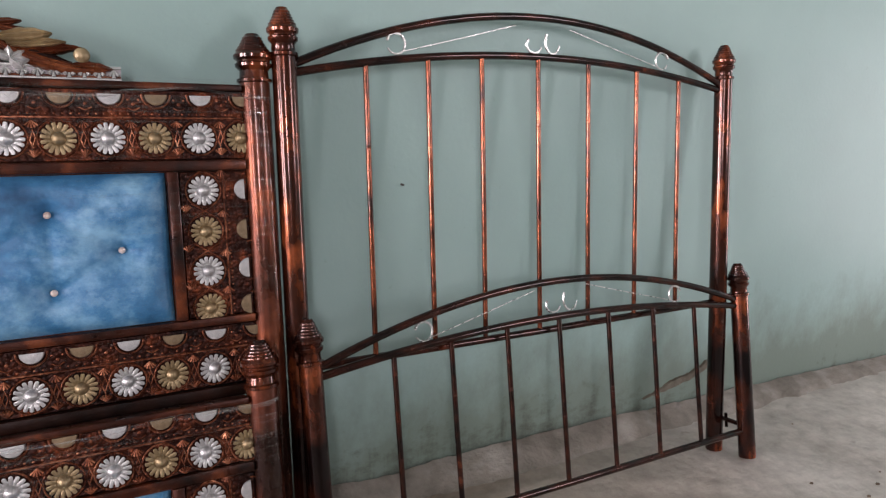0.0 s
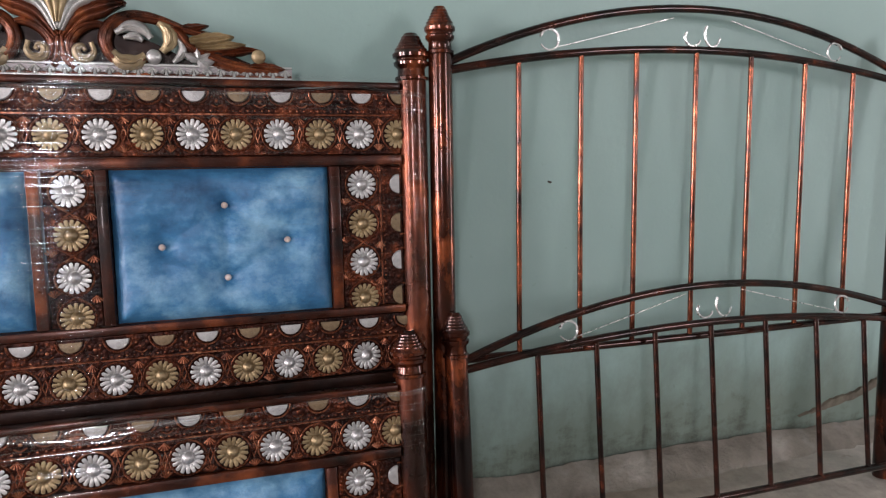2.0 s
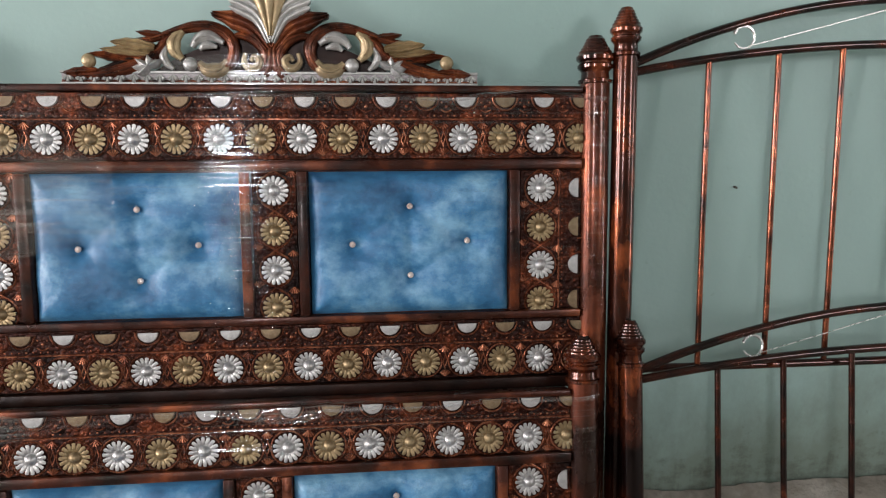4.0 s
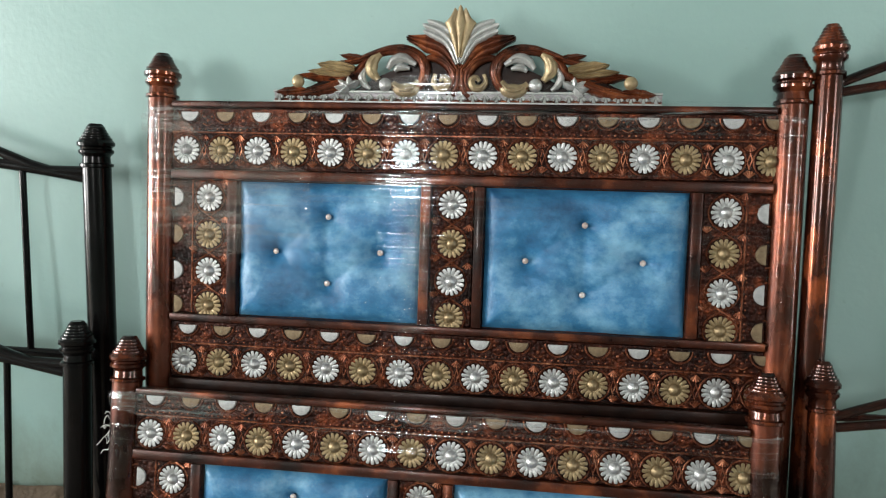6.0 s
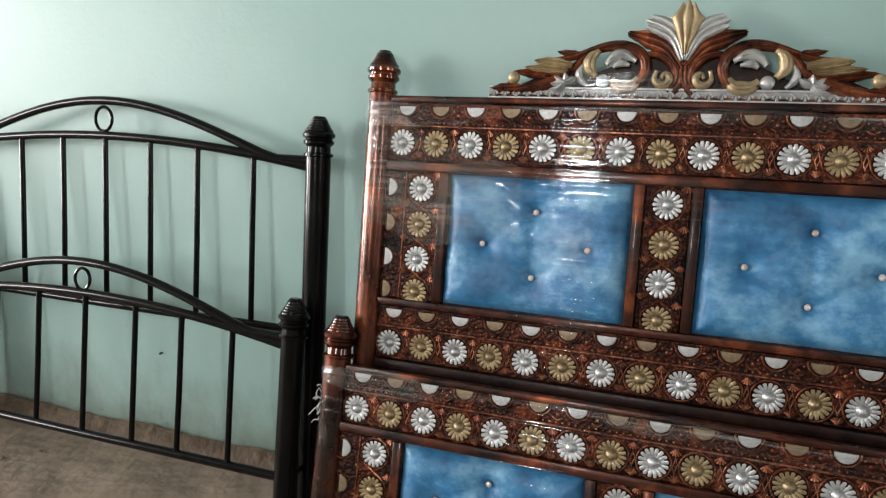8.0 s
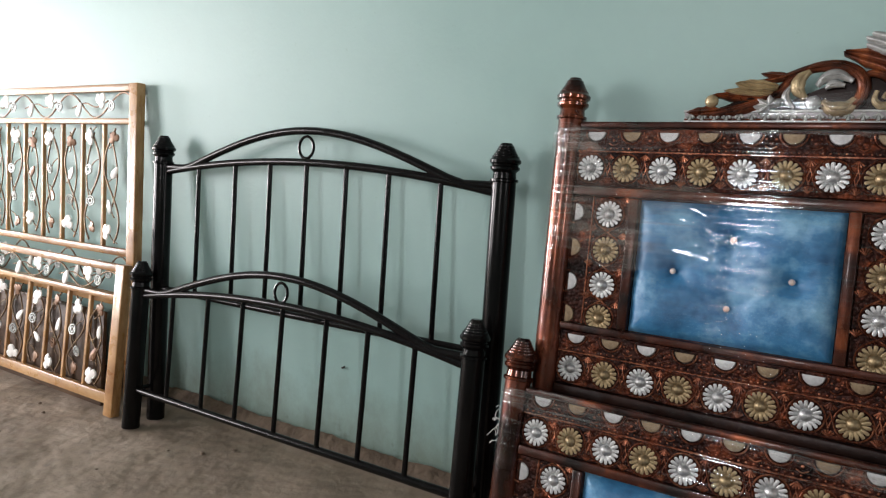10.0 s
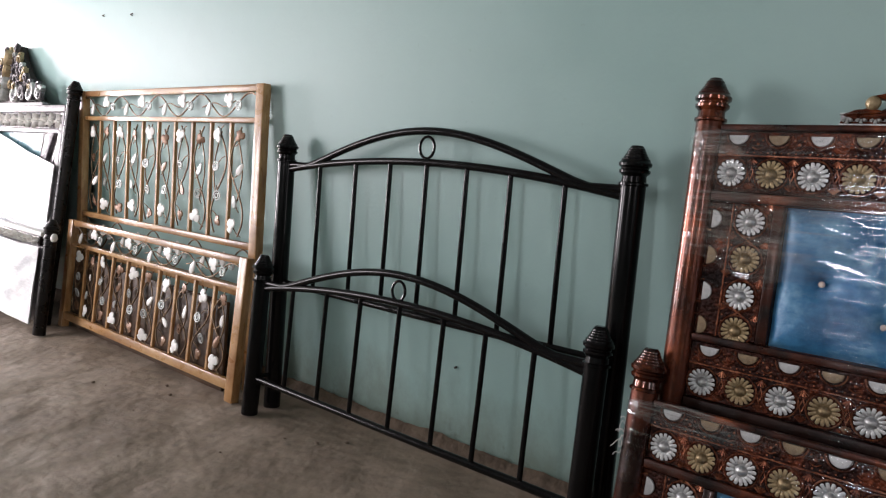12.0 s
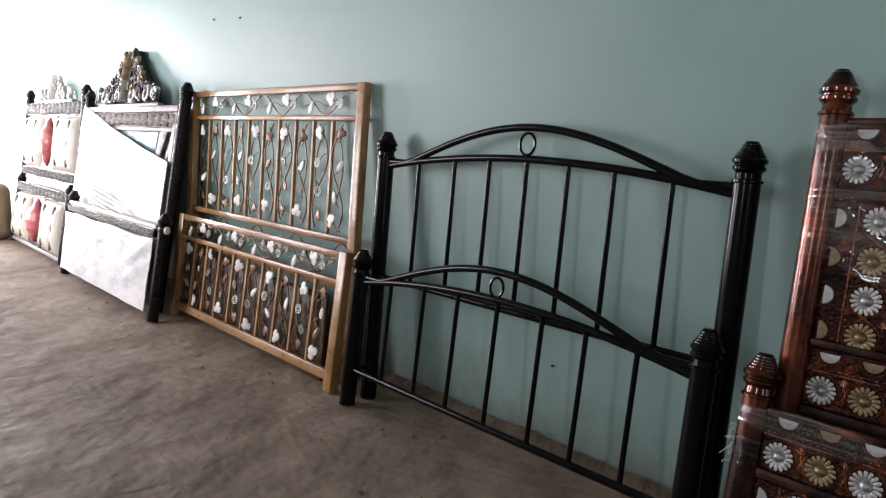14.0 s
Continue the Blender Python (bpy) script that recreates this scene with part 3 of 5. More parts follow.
def spindle_board(name, label, category, x, y, lean, half, height, r, arch, low, bottom, bars, bar_r, rail_r, mats, power=None, scroll=None, ring=None, group=""):
    """Two turned posts, a bowed double top rail, a straight bottom rail and upright bars."""
    post_mat, rail_mat, bar_mat = mats
    ob = board(name, label, category, x, y, lean, group)
    for s in (-1, 1):
        bed_post(ob, s * half, height, r, post_mat, lean, ribbed=True)
    inner = half - r * 0.8
    top_line, low_line = arc_line(inner, *arch, power=power), arc_line(inner, *low)
    part("rail", tube(bmesh.new(), top_line, rail_r, 12), rail_mat, ob, "bowed top rail")
    part("rail", tube(bmesh.new(), low_line, rail_r, 12), rail_mat, ob, "gently bowed rail")
    part("rail", tube(bmesh.new(), [(-inner, 0, bottom), (0, 0, bottom - 0.002), (inner, 0, bottom)], rail_r, 12), rail_mat, ob, "straight bottom rail")
    for k, bx in enumerate(bars):
        wob = 0.0015 * math.sin(k * 2.3)
        part("spindle", tube(bmesh.new(), [(bx + wob, 0, bottom), (bx, 0.001, 0.5 * (bottom + low[0])), (bx, 0, rail_height(low_line, bx))], bar_r, 10), bar_mat, ob)
    if ring:
        zc, rr = ring
        pts = [(rr * 0.88 * math.cos(q * math.pi / 14), 0, zc + rr * math.sin(q * math.pi / 14)) for q in range(28)]
        part("ring", tube(bmesh.new(), pts, 0.0055, 8, closed=True), rail_mat, ob, "welded round ring")
    if scroll:
        for s in (-1, 1):
            bm = bmesh.new()
            zc = scroll
            curl = [(s * (0.49 + 0.028 * math.cos(q)), -0.004, zc - 0.035 + 0.028 * math.sin(q)) for q in [0.3 + 0.50 * k for k in range(12)]]
            tube(bm, curl, lambda q: 0.0044 - 0.0020 * q, 6)
            tube(bm, smooth_line([(s * 0.47, -0.004, zc - 0.055), (s * 0.30, -0.004, zc - 0.012), (s * 0.10, -0.004, zc + 0.040)]), 0.0014, 6)
            tall = 0.024 if s < 0 else 0.036
            hook = [(s * 0.034 + 0.027 * math.cos(q), -0.004, zc - 0.036 + tall + tall * math.sin(q)) for q in [2.5 + 0.32 * k for k in range(12)]]
            tube(bm, hook, lambda q: 0.0044 - 0.0020 * q, 6)
            part("scroll", bm, steel_wire, ob, "thin bright wire scroll")
    return ob


spindle_board("headboard", "antiqued copper and black metal headboard with seven spindles", "headboard", 2.685, -0.21, 7.5, 0.798, 1.506, 0.031,
              (1.372, 1.541), (1.350, 1.426), 0.580, (-0.579, -0.392, -0.217, -0.017, 0.178, 0.382, 0.575), 0.0078, 0.0115, (copper_black, copper_dark, copper_bar), scroll=1.472, group="metal bed ends")
copper_foot = spindle_board("footboard", "low antiqued copper and black metal footboard with seven spindles", "footboard", 2.727, -0.31, 13, 0.822, 0.736, 0.031,
              (0.605, 0.755), (0.580, 0.643), 0.110, (-0.585, -0.402, -0.208, -0.012, 0.189, 0.387, 0.584), 0.0080, 0.0115, (copper_black, copper_dark, copper_dark), scroll=0.694, group="metal bed ends")
spindle_board("headboard", "black enamelled metal headboard with a ring under its bow", "headboard", -0.812, -0.115, 5.0, 0.818, 1.243, 0.0375,
              (1.112, 1.273), (1.092, 1.157), 0.585, (-0.588, -0.371, -0.180, 0.006, 0.194, 0.381, 0.591), 0.0092, 0.0145, (black_gloss, black_gloss, black_gloss), power=1.05, ring=(1.212, 0.040), group="metal bed ends")
black_foot = spindle_board("footboard", "low black enamelled metal footboard with a ring under its bow", "footboard", -0.815, -0.24, 7.7, 0.810, 0.720, 0.0365,
              (0.600, 0.750), (0.575, 0.647), 0.172, (-0.593, -0.383, -0.189, 0.016, 0.225, 0.407, 0.598), 0.0092, 0.0145, (black_gloss, black_gloss, black_gloss), power=1.05, ring=(0.692, 0.036), group="metal bed ends")


# the hooked side pins that join them to their side rails
for ob, half, z, depth, mat in ((copper_foot, 0.822, 0.125, 0.10, copper_dark), (black_foot, 0.810, 0.170, 0.11, black_gloss)):
    for s in (-1, 1):
        bm = tube(bmesh.new(), [(s * half, 0.025, z), (s * half, depth, z + 0.006)], 0.009, 10)
        part("side_pin", tube(bm, [(s * half, depth - 0.012, z + 0.030), (s * half, depth - 0.012, z - 0.024)], 0.006, 8), mat, ob)


# ---- bedstead with embossed sheet, blue cushions and a carved crest ----
PITCH = 0.0985


def rosette_mesh(mat):
    """A pressed flower: a domed eye and fourteen fluted petals."""
    bm = bmesh.new()
    seg, petals = 96, 16
    radii = (0.0, 0.0075, 0.0120, 0.0140, 0.0165, 0.023, 0.030, 0.0340)
    rings = []
    for i, r in enumerate(radii):
        ring = []
        for k in range(seg if i else 1):
            w = 2 * math.pi * k / seg
            lobe = abs(math.cos(petals * w / 2)) ** 0.22
            rr = r * (1 - (0.40 * (1 - lobe) if i == 7 else 0.20 * (1 - lobe) if i == 6 else 0))
            h = (0.0120, 0.0088, 0.0036, 0.0002)[i] if i < 4 else 0.0012 + 0.0018 * lobe * (0.6, 1.0, 1.15, 1.0)[i - 4]
            ring.append(bm.verts.new((rr * math.cos(w), -h, rr * math.sin(w))))
        rings.append(ring)
    for k in range(seg):
        bm.faces.new((rings[0][0], rings[1][k], rings[1][(k + 1) % seg]))
    for a, b in zip(rings[1:], rings[2:]):
        for k in range(seg):
            bm.faces.new((a[k], a[(k + 1) % seg], b[(k + 1) % seg], b[k]))
    return finish("rosette", bm, mat, 50)


def half_disc_mesh(mat):
    """The cut half of a pressed disc, its straight side up."""
    bm = bmesh.new()
    n = 16
    rim = [(0.029 * math.cos(math.pi + math.pi * k / n), 0.029 * math.sin(math.pi + math.pi * k / n)) for k in range(n + 1)]
    low = [bm.verts.new((x, 0, z)) for x, z in rim]
    up = [bm.verts.new((x * 0.93, -0.004, z * 0.93 - 0.0005)) for x, z in rim]
    mid = bm.verts.new((0, -0.006, -0.010))
    for k in range(n):
        bm.faces.new((low[k], low[k + 1], up[k + 1], up[k]))
        bm.faces.new((up[k], up[k + 1], mid))
    bm.faces.new((up[-1], up[0], mid))
    return finish("half_disc", bm, mat, 30)


rosettes = (rosette_mesh(silver), rosette_mesh(gold_foil))
halves = (half_disc_mesh(dull_silver), half_disc_mesh(dull_gold))


def bead_ring(bm, x, z, y, r=0.0405, beads=34, start=0.0, sweep=2 * math.pi):
    """A raised ring of beads."""
    n = beads * 2
    closed = sweep > 6.2
    pts = [(x + r * math.cos(start + sweep * k / n), y, z + r * math.sin(start + sweep * k / n)) for k in range(n if closed else n + 1)]
    tube(bm, pts, 0.0020, 4, closed=closed)
    for k in range(beads):
        w = start + sweep * k / beads
        v = [bm.verts.new((x + r * math.cos(w) + dx, y - 0.0025 + dy, z + r * math.sin(w) + dz)) for dx, dy, dz in
             ((0.0026, 0, 0), (0, 0, 0.0026), (-0.0026, 0, 0), (0, 0, -0.0026), (0, -0.0022, 0))]
        for i in range(4):
            bm.faces.new((v[i], v[(i + 1) % 4], v[4]))


def rope(bm, a, b, y, r=0.0032):
    """A pressed rope line between two places."""
    n = max(8, int((Vector(b) - Vector(a)).length / 0.008))
    pts = [(a[0] + (b[0] - a[0]) * k / n, y, a[1] + (b[1] - a[1]) * k / n) for k in range(n + 1)]
    tube(bm, pts, lambda q: r * (0.75 + 0.25 * math.cos(q * n * math.pi)), 6)


def sprig(bm, x, z, y, up):
    """The small pressed fan between two flowers."""
    for k in (-2, -1, 0, 1, 2):
        w = k * 0.42
        tube(bm, [(x, y, z), (x + 0.017 * math.sin(w), y - 0.001, z + up * 0.017 * math.cos(w))], lambda q: 0.0016 + 0.0012 * q, 5)


def stud(bm, x, z, y, r):
    """A small pressed bead."""
    v = [bm.verts.new((x + r * math.cos(w), y, z + r * math.sin(w))) for w in [k * math.pi / 3 for k in range(6)]]
    tip = bm.verts.new((x, y - 0.8 * r, z))
    for i in range(6):
        bm.faces.new((v[i], v[(i + 1) % 6], tip))


def sheet_strip(parent, lo, hi, flowers, discs, ropes, y, disc_turn=0, upright=False):
    """One strip of embossed sheet with its pressed pattern; flowers and discs are parts on it."""
    bm = box(bmesh.new(), (lo[0], y, lo[1]), (hi[0], y + 0.012, hi[1]), 0.002, 1)
    for face in bm.faces:
        face.tag = True
    for x, z in flowers:
        bead_ring(bm, x, z, y)
        for s in (-1, 1):
            if upright:
                sprig(bm, x + s * 0.043, z + PITCH / 2, y, -1 if s > 0 else 1)
                # crossed ribs between two flowers
                tube(bm, [(x - s * 0.030, y, z + PITCH / 2 - 0.020), (x, y - 0.001, z + PITCH / 2), (x + s * 0.030, y, z + PITCH / 2 + 0.020)], 0.0022, 5)
            else:
                sprig(bm, x + PITCH / 2, z + s * 0.040, y, -s)
                tube(bm, [(x + PITCH / 2, y, z - s * 0.020), (x + PITCH / 2 - s * 0.006, y - 0.001, z - s * 0.003), (x + PITCH / 2, y, z + s * 0.014)], 0.0016, 5)
    for x, z in discs:
        turn = {0: math.pi, 90: -math.pi / 2, -90: math.pi / 2}[disc_turn]
        bead_ring(bm, x, z, y, 0.031, 18, turn, math.pi)
        if not disc_turn:
            for k in (-1, 0, 1):
                stud(bm, x + PITCH / 2 + 0.011 * k, z - 0.012 - 0.010 * (k == 0), y, 0.0042 if k == 0 else 0.0028)
            tube(bm, smooth_line([(x + PITCH / 2 - 0.013, y, z - 0.030), (x + PITCH / 2, y - 0.001, z - 0.036), (x + PITCH / 2 + 0.013, y, z - 0.030)], 3), 0.0017, 5)
    for a, b in ropes:
        n = int((Vector(b) - Vector(a)).length / 0.0165)
        for k in range(n):
            q = (k + 0.5) / n
            stud(bm, a[0] + (b[0] - a[0]) * q + (0.0085 if upright else 0), a[1] + (b[1] - a[1]) * q + (0 if upright else 0.0085), y, 0.0026)
    for a, b in ropes:
        rope(bm, a, b, y)
    for face in bm.faces:
        face.material_index = int(not face.tag)
    strip = part("sheet_strip", bm, sheet_metal, parent, "pressed antique copper sheet")
    strip.data.materials.append(raised_copper)
    for k, (x, z) in enumerate(flowers):
        share("rosette", rosettes[k % 2], strip, (x, y - 0.001, z), (0, k * 7, 0), (1.06,) * 3)
    for k, (x, z) in enumerate(discs):
        share("half_disc", halves[k % 2], strip, (x, y - 0.001, z), (0, disc_turn, 0), (0.86, 0.8, 0.86))
    return strip


def cushion(parent, lo, hi, y):
    """A buttoned panel: puffed, drawn in at four buttons."""
    cx, cz, w, h = (lo[0] + hi[0]) / 2, (lo[1] + hi[1]) / 2, hi[0] - lo[0], hi[1] - lo[1]
    spots = [(cx + a * w, cz + b * h) for a, b in ((0.0, 0.255), (-0.29, -0.01), (0.29, 0.005), (0.0, -0.235))]
    random.seed(int(cx * 1000) % 97)

    def point(a, b):
        x, z = lo[0] + a * w, lo[1] + b * h
        edge = min(a * w, (1 - a) * w, b * h, (1 - b) * h)
        d = 0.036 * (1 - math.exp(-edge / 0.020)) + 0.004
        for sx, sz in spots:
            q = math.hypot(x - sx, z - sz)
            d -= 0.034 * math.exp(-(q / 0.043) ** 1.15)
        # creases from button to button
        for i in range(4):
            for j in range(i):
                p, q = Vector(spots[i]), Vector(spots[j])
                t = max(0, min(1, (Vector((x, z)) - p).dot(q - p) / (q - p).length_squared))
                d -= 0.0040 * math.exp(-((Vector((x, z)) - p - (q - p) * t).length / 0.012) ** 2)
        d += 0.0045 * noise.noise(Vector((x * 11, z * 13, cx))) + 0.002 * noise.noise(Vector((x * 37, z * 40, cx)))
        return Vector((x, y - d, z))

    bm = bmesh.new()
    grid(bm, 64, 46, point)
    pad = part("cushion", bm, velvet, parent, "buttoned crushed blue satin cushion", 80)
    for sx, sz in spots:
        part("button", ball(bmesh.new(), (sx, y - 0.010, sz), 0.0080, 0.6), button_glass, pad, "pearly round button")


def sheet_bed(name, label, category, x, y, lean, half, height, top, rows, panel, bottom, mid_rows):
    """Posts, a frame, embossed strips with flowers, and two blue cushions. rows: (z of half discs, z of flowers) above the cushions and below them."""
    ob = board(name, label, category, x, y, lean, "wrapped bed ends")
    r = 0.037
    for s in (-1, 1):
        bed_post(ob, s * half, height, r, copper_post, lean, ribbed=True, finial_mat=finial_copper)
    inner = half - r
    f = -0.012
    bm = box(bmesh.new(), (-inner, 0.006, bottom), (inner, 0.03, top - 0.004))
    part("backing", bm, copper_frame, ob, "frame back board")
    zu, zl = panel[1], panel[0]
    bars = [((-inner, top - 0.016), (inner, top)), ((-inner, zu + 0.003), (inner, zu + 0.028)), ((-inner, zl - 0.022), (inner, zl - 0.002)), ((-inner, bottom), (inner, bottom + 0.03))]
    for lo, hi in bars:
        # near-black bottom rail: the shade between the boards is in its colour
        part("frame_rail", box(bmesh.new(), (lo[0], f - 0.012, lo[1]), (hi[0], 0.006, hi[1]), 0.004), dark_ground_shade if lo[1] == bottom else copper_frame, ob)
    for a, b in ((-0.603, -0.576), (-0.088, -0.062), (0.050, 0.075), (0.576, 0.603)):
        part("frame_stile", box(bmesh.new(), (a, f - 0.012, zl - 0.001), (b, 0.006, zu + 0.002), 0.004), copper_frame, ob)
    xs = [-0.722 + PITCH * k for k in range(16)]
    hs = [q + 0.008 for q in xs]
    (h1, f1), lower = rows[0], rows[1]
    sheet_strip(ob, (-inner, zu + 0.030), (inner, top - 0.018), [(q, f1) for q in xs], [(q, h1 + 0.011) for q in hs], [((-inner, f1 + 0.047), (inner, f1 + 0.047))], f)
    if lower:
        h2, f2 = lower
        sheet_strip(ob, (-inner, bottom + 0.032), (inner, zl - 0.024), [(q, f2) for q in xs], [(q, h2 + 0.011) for q in hs], [((-inner, f2 + 0.047), (inner, f2 + 0.047))], f)
    sheet_strip(ob, (-inner, zl), (-0.605, zu), [(-0.656, z) for z in mid_rows], [(-0.7535, z) for z in mid_rows], [((-0.704, zl), (-0.704, zu))], f, -90, True)
    sheet_strip(ob, (0.605, zl), (inner, zu), [(0.658, z) for z in mid_rows], [(0.7555, z) for z in mid_rows], [((0.706, zl), (0.706, zu))], f, 90, True)
    sheet_strip(ob, (-0.060, zl), (0.048, zu), [(-0.006, z) for z in mid_rows], [], [], f, 0, True)
    for a, b in ((-0.574, -0.090), (0.077, 0.574)):
        cushion(ob, (a, zl), (b, zu), 0.002)
    return ob


def wrap(parent, half, lo, hi, r, seed, sag, mat=None):
    """Stretch film drawn round posts and face."""
    bm = bmesh.new()

    def point(a, b):
        x = (half + r + 0.003) * (2 * a - 1)
        d = abs(abs(x) - half)
        over = math.sqrt(max((r + 0.004) ** 2 - d * d, 0)) if d < r + 0.004 else 0
        span = 0.047 + 0.005 * noise.noise(Vector((x * 3, b * 5, seed)))
        y = -max(over, min(span, 0.047)) if abs(x) < half else -over
        z = lo + b * (hi + sag(x) - lo)
        y -= (0.0012 if over == 0 else 0.0004) * noise.noise(Vector((x * 3, z * 38, seed + 3)))
        return Vector((x, y, z))

    grid(bm, 90, 70, point)
    film_ob = part("stretch_film", bm, mat or wrap_film, parent, "clear shiny stretch film", 80)
    film_ob.visible_shadow = False
    return film_ob


blue_head = sheet_bed("headboard", "embossed copper headboard with blue buttoned cushions, film-wrapped", "headboard", 1.0155, -0.215, 8.5, 0.7995, 1.441, 1.315,
                      ((1.276, 1.187), (0.708, 0.622)), (0.752, 1.107), 0.545, (1.062, 0.963, 0.866, 0.774))
wrap(blue_head, 0.7995, 0.06, 1.300, 0.037, 1.0, lambda x: 0.012 * math.sin(x * 5) - 0.035 * math.exp(-((x + 0.70) / 0.1) ** 2))
blue_foot = sheet_bed("footboard", "embossed copper footboard with blue buttoned cushions, film-wrapped", "footboard", 0.968, -0.335, 13, 0.802, 0.710, 0.578,
                      ((0.549, 0.462), None), (0.130, 0.392), 0.09, (0.348, 0.250, 0.170))
wrap(blue_foot, 0.802, 0.05, 0.575, 0.037, 5.0, lambda x: 0.008 * math.sin(x * 7 + 1), foot_film)

# bunched upper edges of the film
for parent, half, z, seed in ((blue_head, 0.7995, 1.292, 2.0), (blue_foot, 0.802, 0.566, 6.0)):
    bm = bmesh.new()

    def band(a, b, half=half, z=z, seed=seed):
        x = (half + 0.035) * (2 * a - 1)
        side = 0.075 * math.exp(-((x + half * 0.80) / 0.16) ** 2) + 0.030 * math.exp(-((x - half * 0.1) / 0.12) ** 2)
        w = 0.010 + 0.012 * noise.noise(Vector((x * 4, seed, 0))) + side
        zz = z + 0.016 * noise.noise(Vector((x * 4, seed, 5))) + 0.006 * noise.noise(Vector((x * 15, seed, 9))) - b * w + 0.012 * math.exp(-((x + half * 0.85) / 0.12) ** 2)
        bulge = math.sqrt(max(0.043 ** 2 - (abs(x) - half) ** 2, 0)) if abs(abs(x) - half) < 0.043 else 0
        return Vector((x, -(max(0.049, bulge) if abs(x) < half else bulge) - 0.003 * math.sin(b * 7 + x * 9), zz))

    grid(bm, 80, 8, band)
    edge = part("film_edge", bm, wrap_edge, parent, "bunched edge of the film", 80)
    edge.visible_shadow = False

# film gathered in loose diagonal folds over the headboard's end
bm = bmesh.new()


def gather(a, b):
    x = -0.828 + 0.46 * a
    d = abs(x + 0.7995)
    over = math.sqrt(max(0.042 ** 2 - d * d, 0)) if d < 0.042 else 0
    z = 0.93 + 0.05 * noise.noise(Vector((a * 3, 1.3, 0))) + b * (0.355 - 0.16 * a + 0.02 * noise.noise(Vector((a * 4, 7.3, 0))))
    return Vector((x, -max(over, 0.051) - 0.004 * math.sin(b * 17 + a * 6) - 0.003 * noise.noise(Vector((a * 6, b * 9, 2))), z))


grid(bm, 40, 30, gather)
fold = part("film_fold", bm, film("gathered stretch film", 0.10, 0.30, (0.6, 1, 14), (0.46, 0.40, 0.34), gloss_part=0.35), blue_head, "hazy gathered film", 80)
fold.visible_shadow = False

# torn film strands that hang at the footboard's side
bm = bmesh.new()
random.seed(11)
for k in range(9):
    z0 = 0.50 - 0.010 * k
    p = [(-0.838, -0.01, z0)]
    for j in range(4):
        p.append((p[-1][0] - random.uniform(0.000, 0.009), p[-1][1] - random.uniform(-0.006, 0.008), p[-1][2] + random.uniform(-0.014, 0.010)))
    tube(bm, smooth_line(p, 3), 0.0009, 4)
part("film_shreds", bm, leaf_white, blue_foot, "torn shreds of film")


